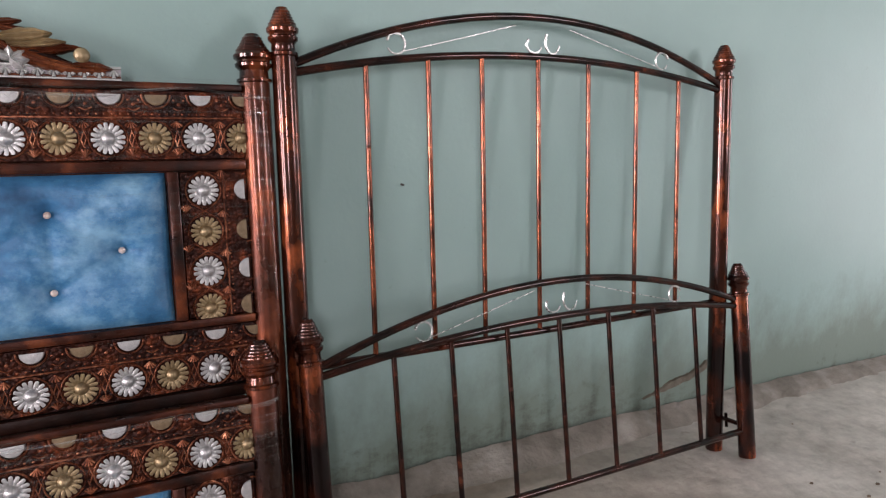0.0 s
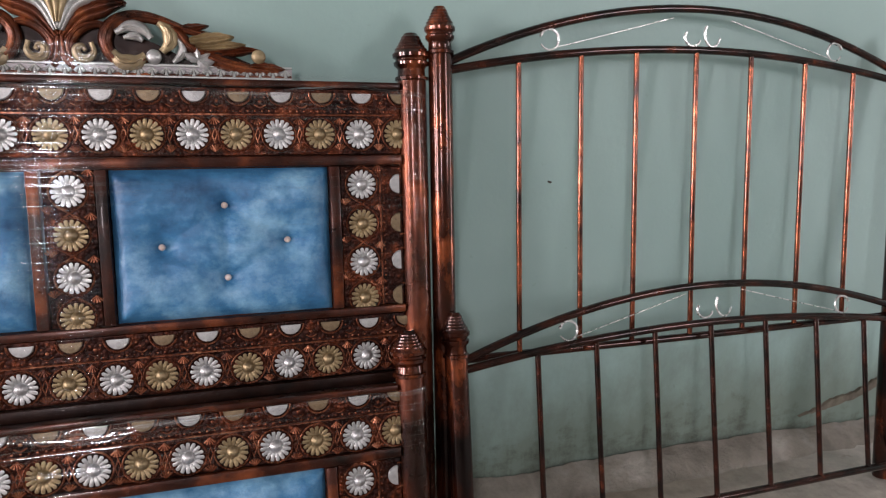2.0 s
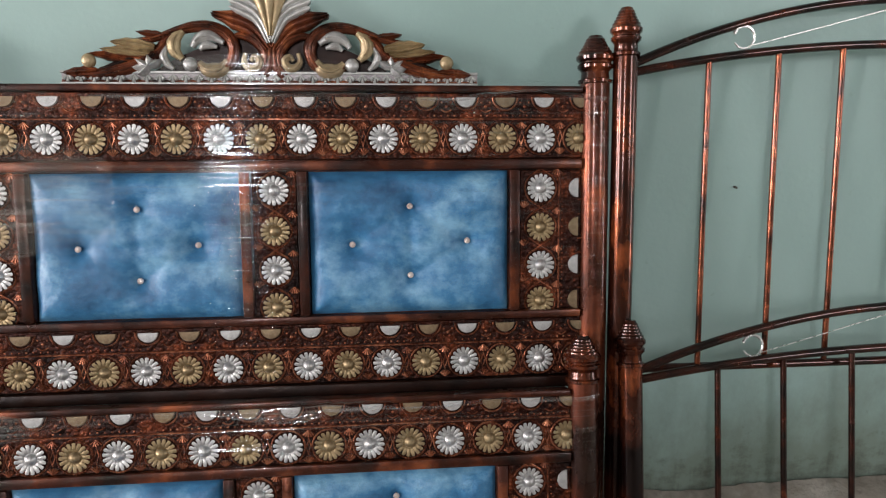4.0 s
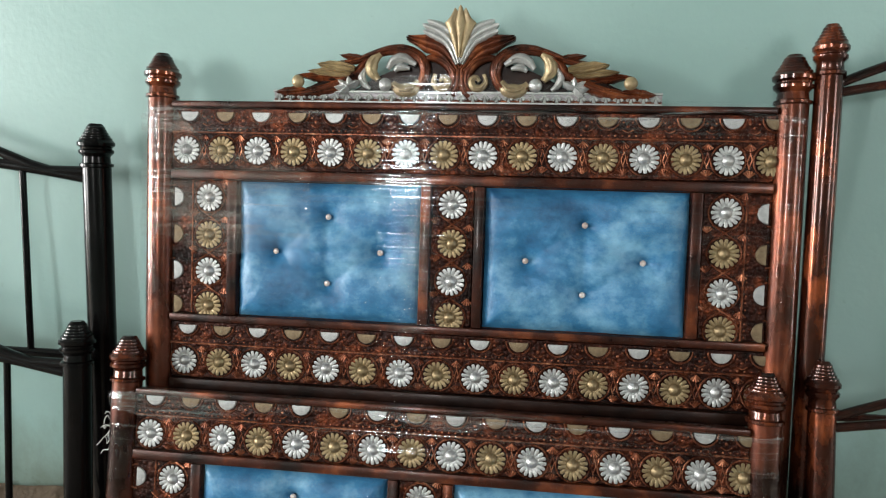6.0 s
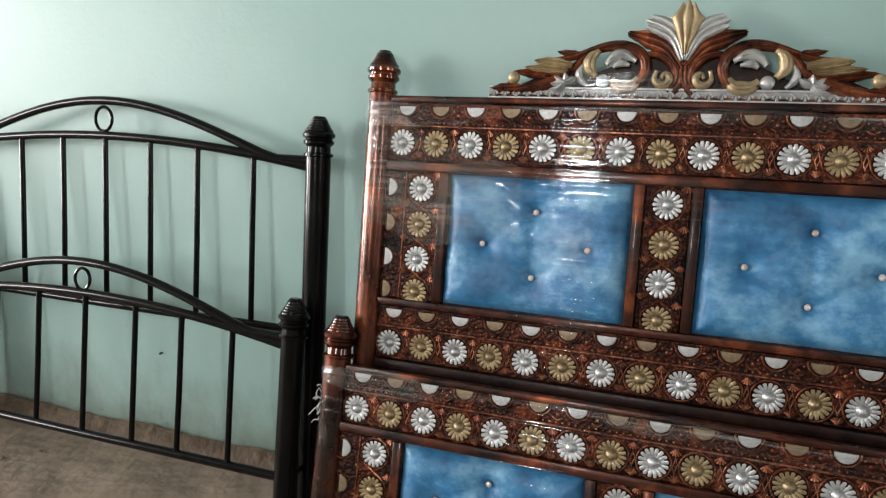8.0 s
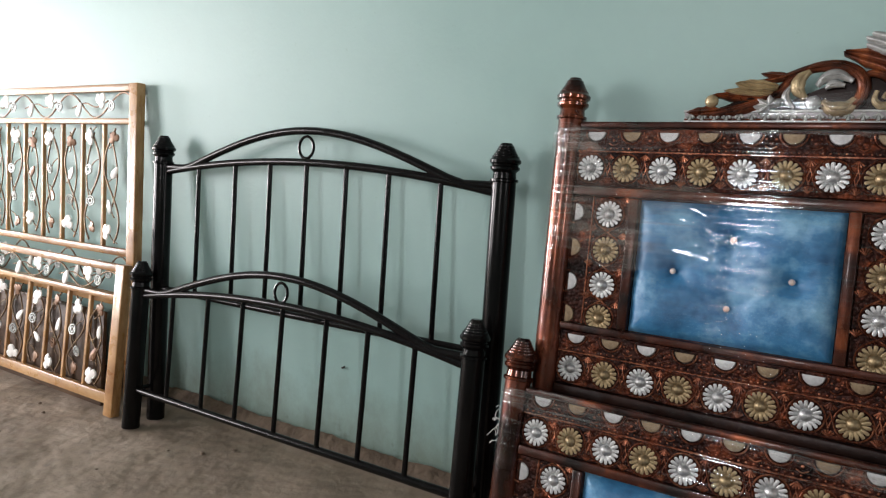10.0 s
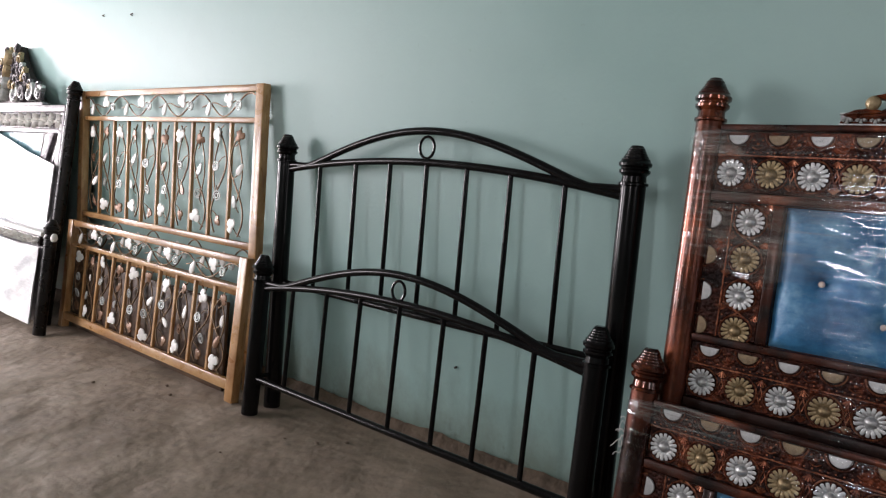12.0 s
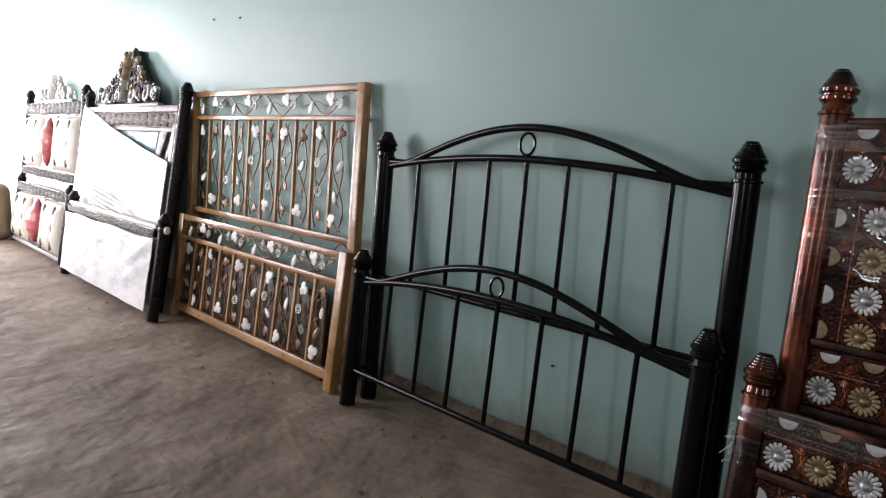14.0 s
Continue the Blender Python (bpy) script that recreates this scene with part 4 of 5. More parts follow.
def crest(parent, z0):
    """Carved crest: a palmette over mirrored scrolls, on a scalloped base."""
    base = part("crest", box(bmesh.new(), (-0.487, -0.004, z0), (0.498, 0.022, z0 + 0.012), 0.003), carved_copper, parent, "carved crest in copper, silver and gold")
    bm = bmesh.new()
    for k in range(33):
        cx = -0.471 + 0.0298 * k
        for w in (-0.85, 0.0, 0.85):
            tube(bm, [(cx, -0.004, z0 + 0.024), (cx + 0.013 * math.sin(w), -0.008, z0 + 0.024 - 0.019 * math.cos(w))], lambda q: 0.0018 + 0.0026 * q, 6)
    part("moulding_ground", box(bmesh.new(), (-0.486, -0.003, z0 + 0.002), (0.498, 0.006, z0 + 0.027)), grey_silver, base, "shaded ground of the moulding")
    tube(bm, [(-0.488, -0.004, z0 + 0.029), (0.498, -0.004, z0 + 0.029)], 0.0035, 6)
    tube(bm, [(-0.488, -0.004, z0 + 0.003), (0.498, -0.004, z0 + 0.003)], 0.0030, 6)
    part("scalloped_moulding", bm, leaf_silver, base, "silver scalloped moulding")
    # palmette
    part("palmette_leaf", frond(bmesh.new(), [(0, z0 + 0.112), (0, z0 + 0.160), (0, z0 + 0.198), (0, z0 + 0.226)], (0.014, 0.046, 0.078, 0.044), 3, 0.014, -0.022), gold_paint, base, "gold palmette leaf")
    for s in (-1, 1):
        part("palmette_leaf", frond(bmesh.new(), [(s * 0.002, z0 + 0.098), (s * 0.022, z0 + 0.150), (s * 0.050, z0 + 0.176), (s * 0.084, z0 + 0.190)], (0.018, 0.036, 0.048, 0.046), 3, 0.012, -0.014), silver_paint, base, "silver palmette leaf")
        part("palmette_leaf", frond(bmesh.new(), [(s * 0.006, z0 + 0.085), (s * 0.040, z0 + 0.132), (s * 0.085, z0 + 0.152), (s * 0.134, z0 + 0.164)], (0.020, 0.044, 0.046, 0.016), 3, 0.013, -0.006), carved_copper, base, "copper palmette leaf")

        def band(pts, r, mat, name="scroll", label="", y=0.0, flat=0.9):
            line = smooth_line([(s * px, y, z0 + pz) for px, pz in pts], 6)
            bm = tube(bmesh.new(), line, lambda q: 1.35 * r * (0.35 + 0.65 * math.sin(math.pi * min(max(q, 0.08), 0.93))), 12, flat=flat)
            tube(bm, [p - Vector((0, 1.15 * r, 0)) for p in line[3:-3]], lambda q: 0.45 * r * (0.3 + 0.7 * math.sin(math.pi * min(max(q, 0.08), 0.93))), 8)
            part(name, bm, mat, base, label)

        # large outer volute and its return
        band([(0.318, 0.100), (0.270, 0.108), (0.215, 0.127), (0.176, 0.136), (0.138, 0.134), (0.104, 0.116), (0.089, 0.086), (0.098, 0.052), (0.126, 0.032), (0.160, 0.034), (0.180, 0.050)], 0.0115, carved_copper)
        band([(0.466, 0.020), (0.420, 0.022), (0.370, 0.030), (0.316, 0.046), (0.268, 0.074), (0.242, 0.104), (0.215, 0.122)], 0.0125, carved_copper)
        band([(0.400, 0.034), (0.350, 0.050), (0.305, 0.072), (0.280, 0.092)], 0.010, dark_ground_shade, y=0.004)
        # inner volute, towards the palmette
        band([(0.100, 0.112), (0.066, 0.116), (0.034, 0.102), (0.016, 0.074), (0.018, 0.044), (0.036, 0.026)], 0.0105, carved_copper)
        band([(0.006, 0.118), (0.005, 0.080), (0.009, 0.040), (0.026, 0.012)], 0.010, carved_copper)
        band([(0.062, 0.074), (0.066, 0.054), (0.054, 0.040), (0.036, 0.042), (0.030, 0.058), (0.042, 0.066), (0.050, 0.056)], 0.0075, gold_paint, label="gold curl", y=-0.008)
        # crescents inside the volutes
        band([(0.204, 0.124), (0.224, 0.104), (0.226, 0.080), (0.208, 0.058)], 0.0125, gold_paint, label="gold crescent leaf", y=-0.008)
        band([(0.238, 0.096), (0.252, 0.070), (0.246, 0.050), (0.230, 0.036)], 0.0075, silver_paint, label="silver crescent leaf", y=-0.006)
        band([(0.186, 0.088), (0.168, 0.108), (0.142, 0.114), (0.112, 0.098)], 0.0105, silver_paint, label="silver crescent leaf", y=-0.006)
        band([(0.168, 0.082), (0.152, 0.092), (0.128, 0.088)], 0.0075, silver_paint, label="silver crescent leaf", y=-0.006)
        band([(0.172, 0.050), (0.150, 0.034), (0.120, 0.036), (0.104, 0.056)], 0.0140, gold_paint, label="gold crescent leaf", y=-0.006)
        # outer leaves
        part("carved_leaf", leaf(bmesh.new(), (s * 0.268, z0 + 0.084), (s * 0.366, z0 + 0.104), 0.032, 0.012, 3, s * 0.008, -0.008), gold_paint, base, "gold leaf")
        part("carved_leaf", leaf(bmesh.new(), (s * 0.280, z0 + 0.070), (s * 0.392, z0 + 0.086), 0.026, 0.011, 3, s * 0.006, -0.004), gold_paint, base, "gold leaf")
        part("carved_leaf", leaf(bmesh.new(), (s * 0.286, z0 + 0.058), (s * 0.420, z0 + 0.080), 0.030, 0.010, 3, s * 0.010, 0.0), carved_copper, base, "copper leaf")
        part("carved_leaf", leaf(bmesh.new(), (s * 0.240, z0 + 0.112), (s * 0.312, z0 + 0.122), 0.018, 0.008, 2, 0, 0.0), carved_copper, base, "copper leaf")
        part("carved_leaf", leaf(bmesh.new(), (s * 0.400, z0 + 0.030), (s * 0.482, z0 + 0.026), 0.026, 0.009, 2, 0, -0.002), carved_copper, base, "copper leaf")
        for q in (-0.9, -0.1, 0.7, 1.6, 2.5):
            part("carved_leaf", leaf(bmesh.new(), (s * 0.285, z0 + 0.040), (s * (0.285 + 0.036 * math.cos(q)), z0 + 0.040 + 0.026 * math.sin(q)), 0.020, 0.009, 1, 0, -0.012), silver_paint, base, "silver leaf")
        part("bead", ball(bmesh.new(), (s * 0.190, -0.012, z0 + 0.046), 0.017), silver_paint, base, "silver boss")
        part("bead", ball(bmesh.new(), (s * 0.421, -0.008, z0 + 0.054), 0.017), gold_paint, base, "gold boss")
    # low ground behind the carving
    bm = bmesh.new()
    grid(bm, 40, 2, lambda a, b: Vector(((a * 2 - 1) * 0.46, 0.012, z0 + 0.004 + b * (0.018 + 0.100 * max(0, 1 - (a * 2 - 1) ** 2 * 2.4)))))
    part("crest_ground", bm, dark_ground_shade, base, "dark carved ground")


crest(blue_head, 1.316)
# film that runs from the crest to the post
bm = bmesh.new()
grid(bm, 30, 6, lambda a, b: Vector((-0.30 + a * 1.09, -0.030 - 0.01 * math.sin(a * 3), 1.312 + b * (0.070 * math.sin(math.pi * min(a * 1.4 + 0.12, 1)) ** 0.8 * (1 - 0.5 * a) + 0.012))))
veil = part("film_veil", bm, film("loose stretch film", 0.05, 0.16, (0.5, 1, 24), (0.62, 0.60, 0.57)), blue_head, "loose film over the crest's foot", 80)
veil.visible_shadow = False


# ---- golden bedstead with vines ----
def plate(outline, thick, mat, name, dome=0.004):
    """A small stamped ornament: a flat outline with a raised middle."""
    bm = bmesh.new()
    n = len(outline)
    low = [bm.verts.new((x, 0, z)) for x, z in outline]
    up = [bm.verts.new((x * 0.9, -thick, z * 0.9)) for x, z in outline]
    mid = bm.verts.new((0, -thick - dome, 0))
    for k in range(n):
        bm.faces.new((low[k], low[(k + 1) % n], up[(k + 1) % n], up[k]))
        bm.faces.new((up[k], up[(k + 1) % n], mid))
    bm.faces.new(low)
    return finish(name, bm, mat, 30)


def lobed(r, n=36):
    """The outline of a small ivy leaf: four round lobes, the upper ones larger."""
    out = []
    for k in range(n):
        w = 2 * math.pi * k / n
        q = r * (0.50 + 0.50 * abs(math.cos(1.5 * (w - math.pi / 2))) ** 0.7) * (1 + 0.10 * math.cos(2 * w)) * (1.15 if math.sin(w) > 0 else 1.0)
        out.append((q * math.cos(w), q * math.sin(w)))
    return out


def oval(a, b, n=16):
    return [(a * math.cos(w) * (1 - 0.25 * math.sin(w)), b * math.sin(w)) for w in [2 * math.pi * k / n for k in range(n)]]


vine_leaves = {k: plate(lobed(0.024 if k == "c" else 0.031), 0.004, m, "vine_leaf") for k, m in (("w", leaf_white), ("c", leaf_copper), ("s", leaf_silver))}
small_leaves = {k: plate(oval(0.014, 0.028), 0.004, m, "small_leaf") for k, m in (("w", leaf_white), ("c", leaf_copper), ("s", leaf_silver))}


def rosette_ring(mat):
    bm = bmesh.new()
    for r in (0.018, 0.009):
        tube(bm, [(r * math.cos(k * math.pi / 9), 0, r * math.sin(k * math.pi / 9)) for k in range(18)], 0.0032, 6, closed=True)
    return finish("ring", bm, mat)


rings = {"w": rosette_ring(leaf_silver), "c": rosette_ring(leaf_copper), "s": rosette_ring(leaf_silver)}


def vine_board(name, label, category, x, y, lean, half, height, rail2, bottom, low_rail, seed, plank=None):
    """A box-section frame with upright bars and wire vines between them."""
    ob = board(name, label, category, x, y, lean, "golden bed ends")
    foot_z = 0.02 * math.tan(radians(lean)) + 0.001
    for s in (-1, 1):
        a, b = sorted((s * half, s * (half - 0.06)))
        part("stile", box(bmesh.new(), (a, -0.022, foot_z), (b, 0.022, height), 0.005), gold_wood, ob)
    w = half - 0.062
    for z, h in ((height - 0.036, 0.034), (rail2 - 0.013, 0.026), (bottom, low_rail)):
        part("rail", box(bmesh.new(), (-w, -0.016, z), (w, 0.016, z + h), 0.004), gold_wood, ob)
    if plank:
        part("rail", box(bmesh.new(), (-w, -0.012, plank), (w, 0.016, plank + 0.055), 0.004), gold_wood, ob)
    step = 0.1728
    lo, hi = bottom + low_rail, rail2 - 0.013
    for k in range(9):
        bx = step * (k - 4)
        part("spindle", box(bmesh.new(), (bx - 0.0105, -0.009, lo), (bx + 0.0105, 0.009, hi), 0.003, 1), gold_wood, ob)
    random.seed(seed)
    h = hi - lo
    for k in range(10):
        cx = step * (k - 4.5) if 0 < k < 9 else step * (k - 4.5) * 0.975
        up = 1 if k % 2 else -1
        sway = 0.052
        # one long S of wire and two short stems
        pts = [(cx + up * 1.15 * sway * math.sin(q * math.pi * 2 / 10 + 0.4), -0.004, lo + 0.02 + (h - 0.04) * q / 10) for q in range(11)]
        part("vine", tube(bmesh.new(), smooth_line(pts, 3), 0.0042, 6), wire_metal, ob, "bronze wire tendril")
        pts = [(cx - up * 0.045 * math.sin(q * math.pi * 1.5 / 10 + 1.9), -0.006, lo + 0.04 + (h - 0.08) * q / 10) for q in range(3, 11)]
        part("vine", tube(bmesh.new(), smooth_line(pts, 3), 0.0034, 6), wire_metal, ob, "bronze wire tendril")
        spots = ((0.86, "L"), (0.60, "S" if k % 2 else "R"), (0.36, "R" if k % 3 else "S"), (0.13, "L"))
        for q, kind in spots:
            tone = random.choice("wwwcs") if kind != "L" else ("w" if (k + (q > 0.5)) % 2 else "c")
            px = cx + random.uniform(-0.018, 0.018) - up * 0.020 * math.sin(q * 2 * math.pi + 0.4)
            pz = lo + h * (q + random.uniform(-0.03, 0.03))
            stem_x = cx + up * sway * math.sin(q * 2 * math.pi + 0.4)
            part("vine", tube(bmesh.new(), smooth_line([(px, -0.004, pz), ((px + stem_x) / 2, -0.004, pz - up * 0.035), (stem_x, -0.004, pz - up * 0.05)], 3), 0.0028, 6), wire_metal, ob)
            pick = {"L": vine_leaves, "S": small_leaves, "R": rings}[kind]
            share({"L": "vine_leaf", "S": "small_leaf", "R": "ring"}[kind], pick[tone], ob, (px, -0.009, pz), (random.uniform(-12, 12), random.uniform(-60, 60), random.uniform(-12, 12)), (1.25,) * 3)
    # the wave in the upper band, and the one under the lower rail
    bands = [(rail2 + 0.013, height - 0.036)] + ([(plank + 0.055, bottom)] if plank else [])
    for z0, z1 in bands:
        wave_band(ob, w, z0, z1)
    return ob


def wave_band(ob, w, z0, z1):
    """A wire wave with leaves and rings on it."""
    zc, amp = (z0 + z1) / 2, (z1 - z0) / 2 - 0.004
    wave = [(-w + 2 * w * q / 80, -0.004, zc + amp * math.sin(q / 80 * 2 * math.pi * 4.2 + 1.2)) for q in range(81)]
    part("vine", tube(bmesh.new(), wave, 0.0042, 6), wire_metal, ob, "bronze wire wave")
    for k in range(4):
        bx = -w + 2 * w * (k + 0.5) / 4.2
        part("vine", tube(bmesh.new(), smooth_line([(bx - 0.17, -0.004, zc - 0.01), (bx - 0.06, -0.004, zc + 0.012), (bx + 0.03, -0.004, zc - 0.008), (bx + 0.12, -0.004, zc + 0.02)], 4), 0.0034, 6), wire_metal, ob)
        share("small_leaf", small_leaves["w"], ob, (bx - 0.10, -0.010, zc - 0.018), (0, 24, 0), (1.35,) * 3)
        share("vine_leaf", vine_leaves["w"], ob, (bx + 0.075, -0.010, zc + 0.022), (0, 15 * k, 0), (1.25,) * 3)
        share("ring", rings["s"], ob, (bx + 0.155, -0.010, zc - 0.002), (0, 0, 0), (1.2,) * 3)


vine_board("headboard", "golden wood-grained metal headboard with white vine ornaments", "headboard", -2.795, -0.077, 4.5, 0.960, 1.472, 1.303, 0.687, 0.033, 21, plank=0.452)
# assumed board: gives the dark brown behind the footboard's bars
bm = box(bmesh.new(), (-0.86, -0.009, 0.002), (0.80, 0.009, 0.44), 0.003)
bed_board = place(new("bed_base_board", finish("bed_base_board", bm, brown_board, 30)), -2.75, -0.165, 6)
tagged(bed_board, "assumed dark brown board between the golden bed ends", "board")
vine_board("footboard", "golden wood-grained metal footboard with white vine ornaments", "footboard", -2.72, -0.215, 9.0, 0.945, 0.680, 0.530, 0.055, 0.048, 33)


# ---- silver carved bedstead under white plastic ----
def carved_band(parent, lo, hi, y, step, knot_mat=None):
    """A moulded rail with a row of carved leaf knots."""
    # rail near black: shade in the recesses between knots put into colour
    rail = part("carved_rail", box(bmesh.new(), (lo[0], y, lo[1]), (hi[0], y + 0.04, hi[1]), 0.004), dark_ground_shade, parent, "silver rail carved with leaf knots, recess shade in its colour")
    mid, r = (lo[1] + hi[1]) / 2, (hi[1] - lo[1]) * 0.44
    n = max(2, int((hi[0] - lo[0]) / step))
    bm = ball(bmesh.new(), (0, -0.008, 0), r * 0.3)
    for q in range(5):
        w = 0.4 + q * 1.25
        leaf(bm, (0, 0), (r * 1.15 * math.cos(w), r * math.sin(w)), r * 0.8, 0.020, 1)
    knot = finish("leaf_knot", bm, knot_mat or silver_paint)
    for z in (lo[1] + 0.006, hi[1] - 0.006):
        part("bead_moulding", tube(bmesh.new(), [(lo[0], y, z), (hi[0], y, z)], 0.006, 8), grey_silver, rail, "silver edging")
    for k in range(n):
        share("leaf_knot", knot, rail, (lo[0] + (hi[0] - lo[0]) * (k + 0.5) / n, y, mid), (0, 24 * k, 0))
    return rail


def scroll_pile(parent, x, z0, wide, high, mats, shells, solid=True):
    """A steep pile of carved curls that narrows to a blunt top, over a row of shell scrolls. shells: how many a side, and their radius."""
    silvery, dark, golden = mats
    random.seed(int(high * 1000))
    top = part("crest", box(bmesh.new(), (x - wide, -0.02, z0), (x + wide, 0.03, z0 + 0.025), 0.005), grey_silver, parent, "carved crest of silver and gold scrolls")

    def span(z):
        q = min(max(z / high, 0), 1)
        return wide * (0.15 + 0.85 * (1 - q) ** 1.25)

    def curl(px, pz, q, turn, s, depth, mat, name="scroll"):
        bm = bmesh.new()
        line = [(px + s * q * (1 - 0.06 * i) * math.cos(0.52 * i + turn), -depth - 0.10 * q * i / 4, pz + q * (1 - 0.06 * i) * math.sin(0.52 * i + turn)) for i in range(14)]
        tube(bm, line, lambda t: 0.34 * q * (1 - 0.5 * t), 7)
        leaf(bm, (px - s * q * 0.6 * math.sin(turn), pz - q * 0.9), (px + s * q * 0.5 * math.cos(turn), pz + q * 1.1), q * 0.9, 0.4 * q, 2, 0.2 * q, -depth + 0.012)
        part(name, bm, mat, top)

    count, r = shells
    for s in (-1, 1):
        for k in range(count):
            px = x + s * (0.07 + (wide - 0.07 - r * 0.7) * (k + 0.6) / (count - 0.4))
            curl(px, z0 + 0.022 + r, r * random.uniform(0.85, 1.05), random.uniform(-1.2, 3.2), s * random.choice((-1, 1)), 0.030, silvery if k != 1 else dark, "shell_scroll")
            curl(px + s * 0.5 * r, z0 + 0.03 + 0.5 * r, 0.5 * r, random.uniform(0, 3), -s, 0.040, dark)
            curl(px - s * 0.3 * r, z0 + 0.03 + 1.7 * r, 0.45 * r, random.uniform(0, 3), s, 0.040, dark if k % 2 else golden)
        z = 0.03 + 2.0 * r
        while z < high * 0.93:
            q = r * (0.62 - 0.20 * z / high)
            w = span(z) - q * 0.6
            n = max(1, int(w / (1.9 * q)))
            for k in range(n):
                px = x + s * (w * (k + 0.9) / n + random.uniform(-0.2, 0.2) * q)
                mat = golden if random.random() < 0.06 + 0.22 * (z > high * 0.6) else (silvery if random.random() < 0.15 else dark)
                curl(px, z0 + z + random.uniform(-0.3, 0.3) * q, q * random.uniform(0.8, 1.15), random.uniform(-0.6, 2.2), s, 0.022 + random.uniform(0, 0.016), mat)
            z += 1.45 * q
    for j in range(4):
        q = j / 4
        part("crest_core", leaf(bmesh.new(), (x, z0 + 0.03 + high * 0.78 * q), (x, z0 + 0.03 + high * 0.78 * q + high * 0.26), (0.075, 0.085, 0.11, 0.12)[j] * high / 0.43, 0.026, 3, 0, -0.038), golden if j > 1 else silvery, top, "central carved leaf")
    if solid:
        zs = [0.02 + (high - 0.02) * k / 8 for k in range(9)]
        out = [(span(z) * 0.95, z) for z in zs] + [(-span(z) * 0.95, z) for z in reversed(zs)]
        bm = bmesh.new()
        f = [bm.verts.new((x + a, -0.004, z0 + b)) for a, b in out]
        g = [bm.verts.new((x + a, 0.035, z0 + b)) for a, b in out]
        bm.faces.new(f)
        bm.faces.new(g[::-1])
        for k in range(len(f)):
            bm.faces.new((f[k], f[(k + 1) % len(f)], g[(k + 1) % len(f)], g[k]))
        part("crest_ground", bm, dark_ground_shade, top, "dark back of the carving")


def hanging_sheet(name, label, x, y, lean, half, low, top, seed, thick=0.03):
    """White packing plastic drawn over the board's face; top(x) is its upper edge."""
    bm = bmesh.new()

    def point(a, b):
        px = half * (2 * a - 1)
        t = top(px)
        pz = low + b * (t - low)
        fold = 0.010 * noise.noise(Vector((px * 4, pz * 5, seed))) + 0.006 * math.sin((pz - 0.4 * px) * 42 + seed) * max(0, noise.noise(Vector((px * 2, pz * 2, seed + 4))))
        return Vector((px, -0.055 - fold - thick * 0.2 * (1 - (2 * a - 1) ** 2), pz))

    rows = grid(bm, 60, 46, point)
    back = grid(bm, 60, 1, lambda a, b: Vector((half * (2 * a - 1), -0.048, low + b * (top(half * (2 * a - 1)) - low))))
    for i in range(60):
        bm.faces.new((rows[0][i], rows[0][i + 1], back[0][i + 1], back[0][i]))
        bm.faces.new((rows[-1][i], rows[-1][i + 1], back[-1][i + 1], back[-1][i]))
    ob = new(name, finish(name, bm, plastic_white, 80))
    place(ob, x, y, lean)
    return tagged(ob, label, "plastic sheet")


silver_head = board("headboard", "silver carved headboard with teal panel, half under white plastic", "headboard", -4.715, -0.29, 10.4, "carved bed ends")
for s in (-1, 1):
    bed_post(silver_head, s * 0.985, 1.55, 0.037, black_worn, 10.4)
part("panel", box(bmesh.new(), (-0.94, 0.0, 0.15), (0.94, 0.03, 1.25)), grey_silver, silver_head)
part("cornice", box(bmesh.new(), (-0.95, -0.035, 1.352), (0.95, 0.03, 1.398), 0.010), grey_silver, silver_head, "silver cornice moulding")
# white knots: light falling on the silver carving is put into their colour
carved_band(silver_head, (-0.94, 1.245), (0.94, 1.350), -0.018, 0.118, leaf_white)
part("moulding", box(bmesh.new(), (-0.94, -0.03, 1.215), (0.94, 0.02, 1.243), 0.006), grey_silver, silver_head, "silver moulding")
bm = bmesh.new()
grid(bm, 40, 20, lambda a, b: Vector((-0.55 + 1.15 * a, -0.006 - 0.02 * math.sin(math.pi * a) * math.sin(math.pi * b) - 0.006 * noise.noise(Vector((a * 8, b * 6, 2))), 0.85 + 0.36 * b)))
part("cushion", bm, teal_satin, silver_head, "teal satin panel", 80)
for dx in (0.0, 0.16):
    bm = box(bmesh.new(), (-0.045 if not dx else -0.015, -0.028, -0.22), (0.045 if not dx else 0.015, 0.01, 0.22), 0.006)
    strip = part("diagonal_rail", bm, shaded_silver if not dx else grey_silver, silver_head, "slanting carved rail")
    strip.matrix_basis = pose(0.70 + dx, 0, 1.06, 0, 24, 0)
for s in (-1, 1):
    part("stile", box(bmesh.new(), (s * 0.92 - 0.028, -0.03, 0.1), (s * 0.92 + 0.028, 0.02, 1.35), 0.005), grey_silver, silver_head)
scroll_pile(silver_head, -0.06, 1.398, 0.62, 0.43, (silver_paint, shaded_silver, gold_paint), (4, 0.058))
hanging_sheet("plastic_sheet", "white packing plastic sagging over the silver carved headboard", -4.715, -0.29, 10.4, 0.955, 0.30,
              lambda x: 1.41 - 0.21 * (x + 0.955) - 0.022 * math.sin(math.pi * (x + 0.955) / 1.91) + 0.003 * math.sin(9 * x), 3.0)

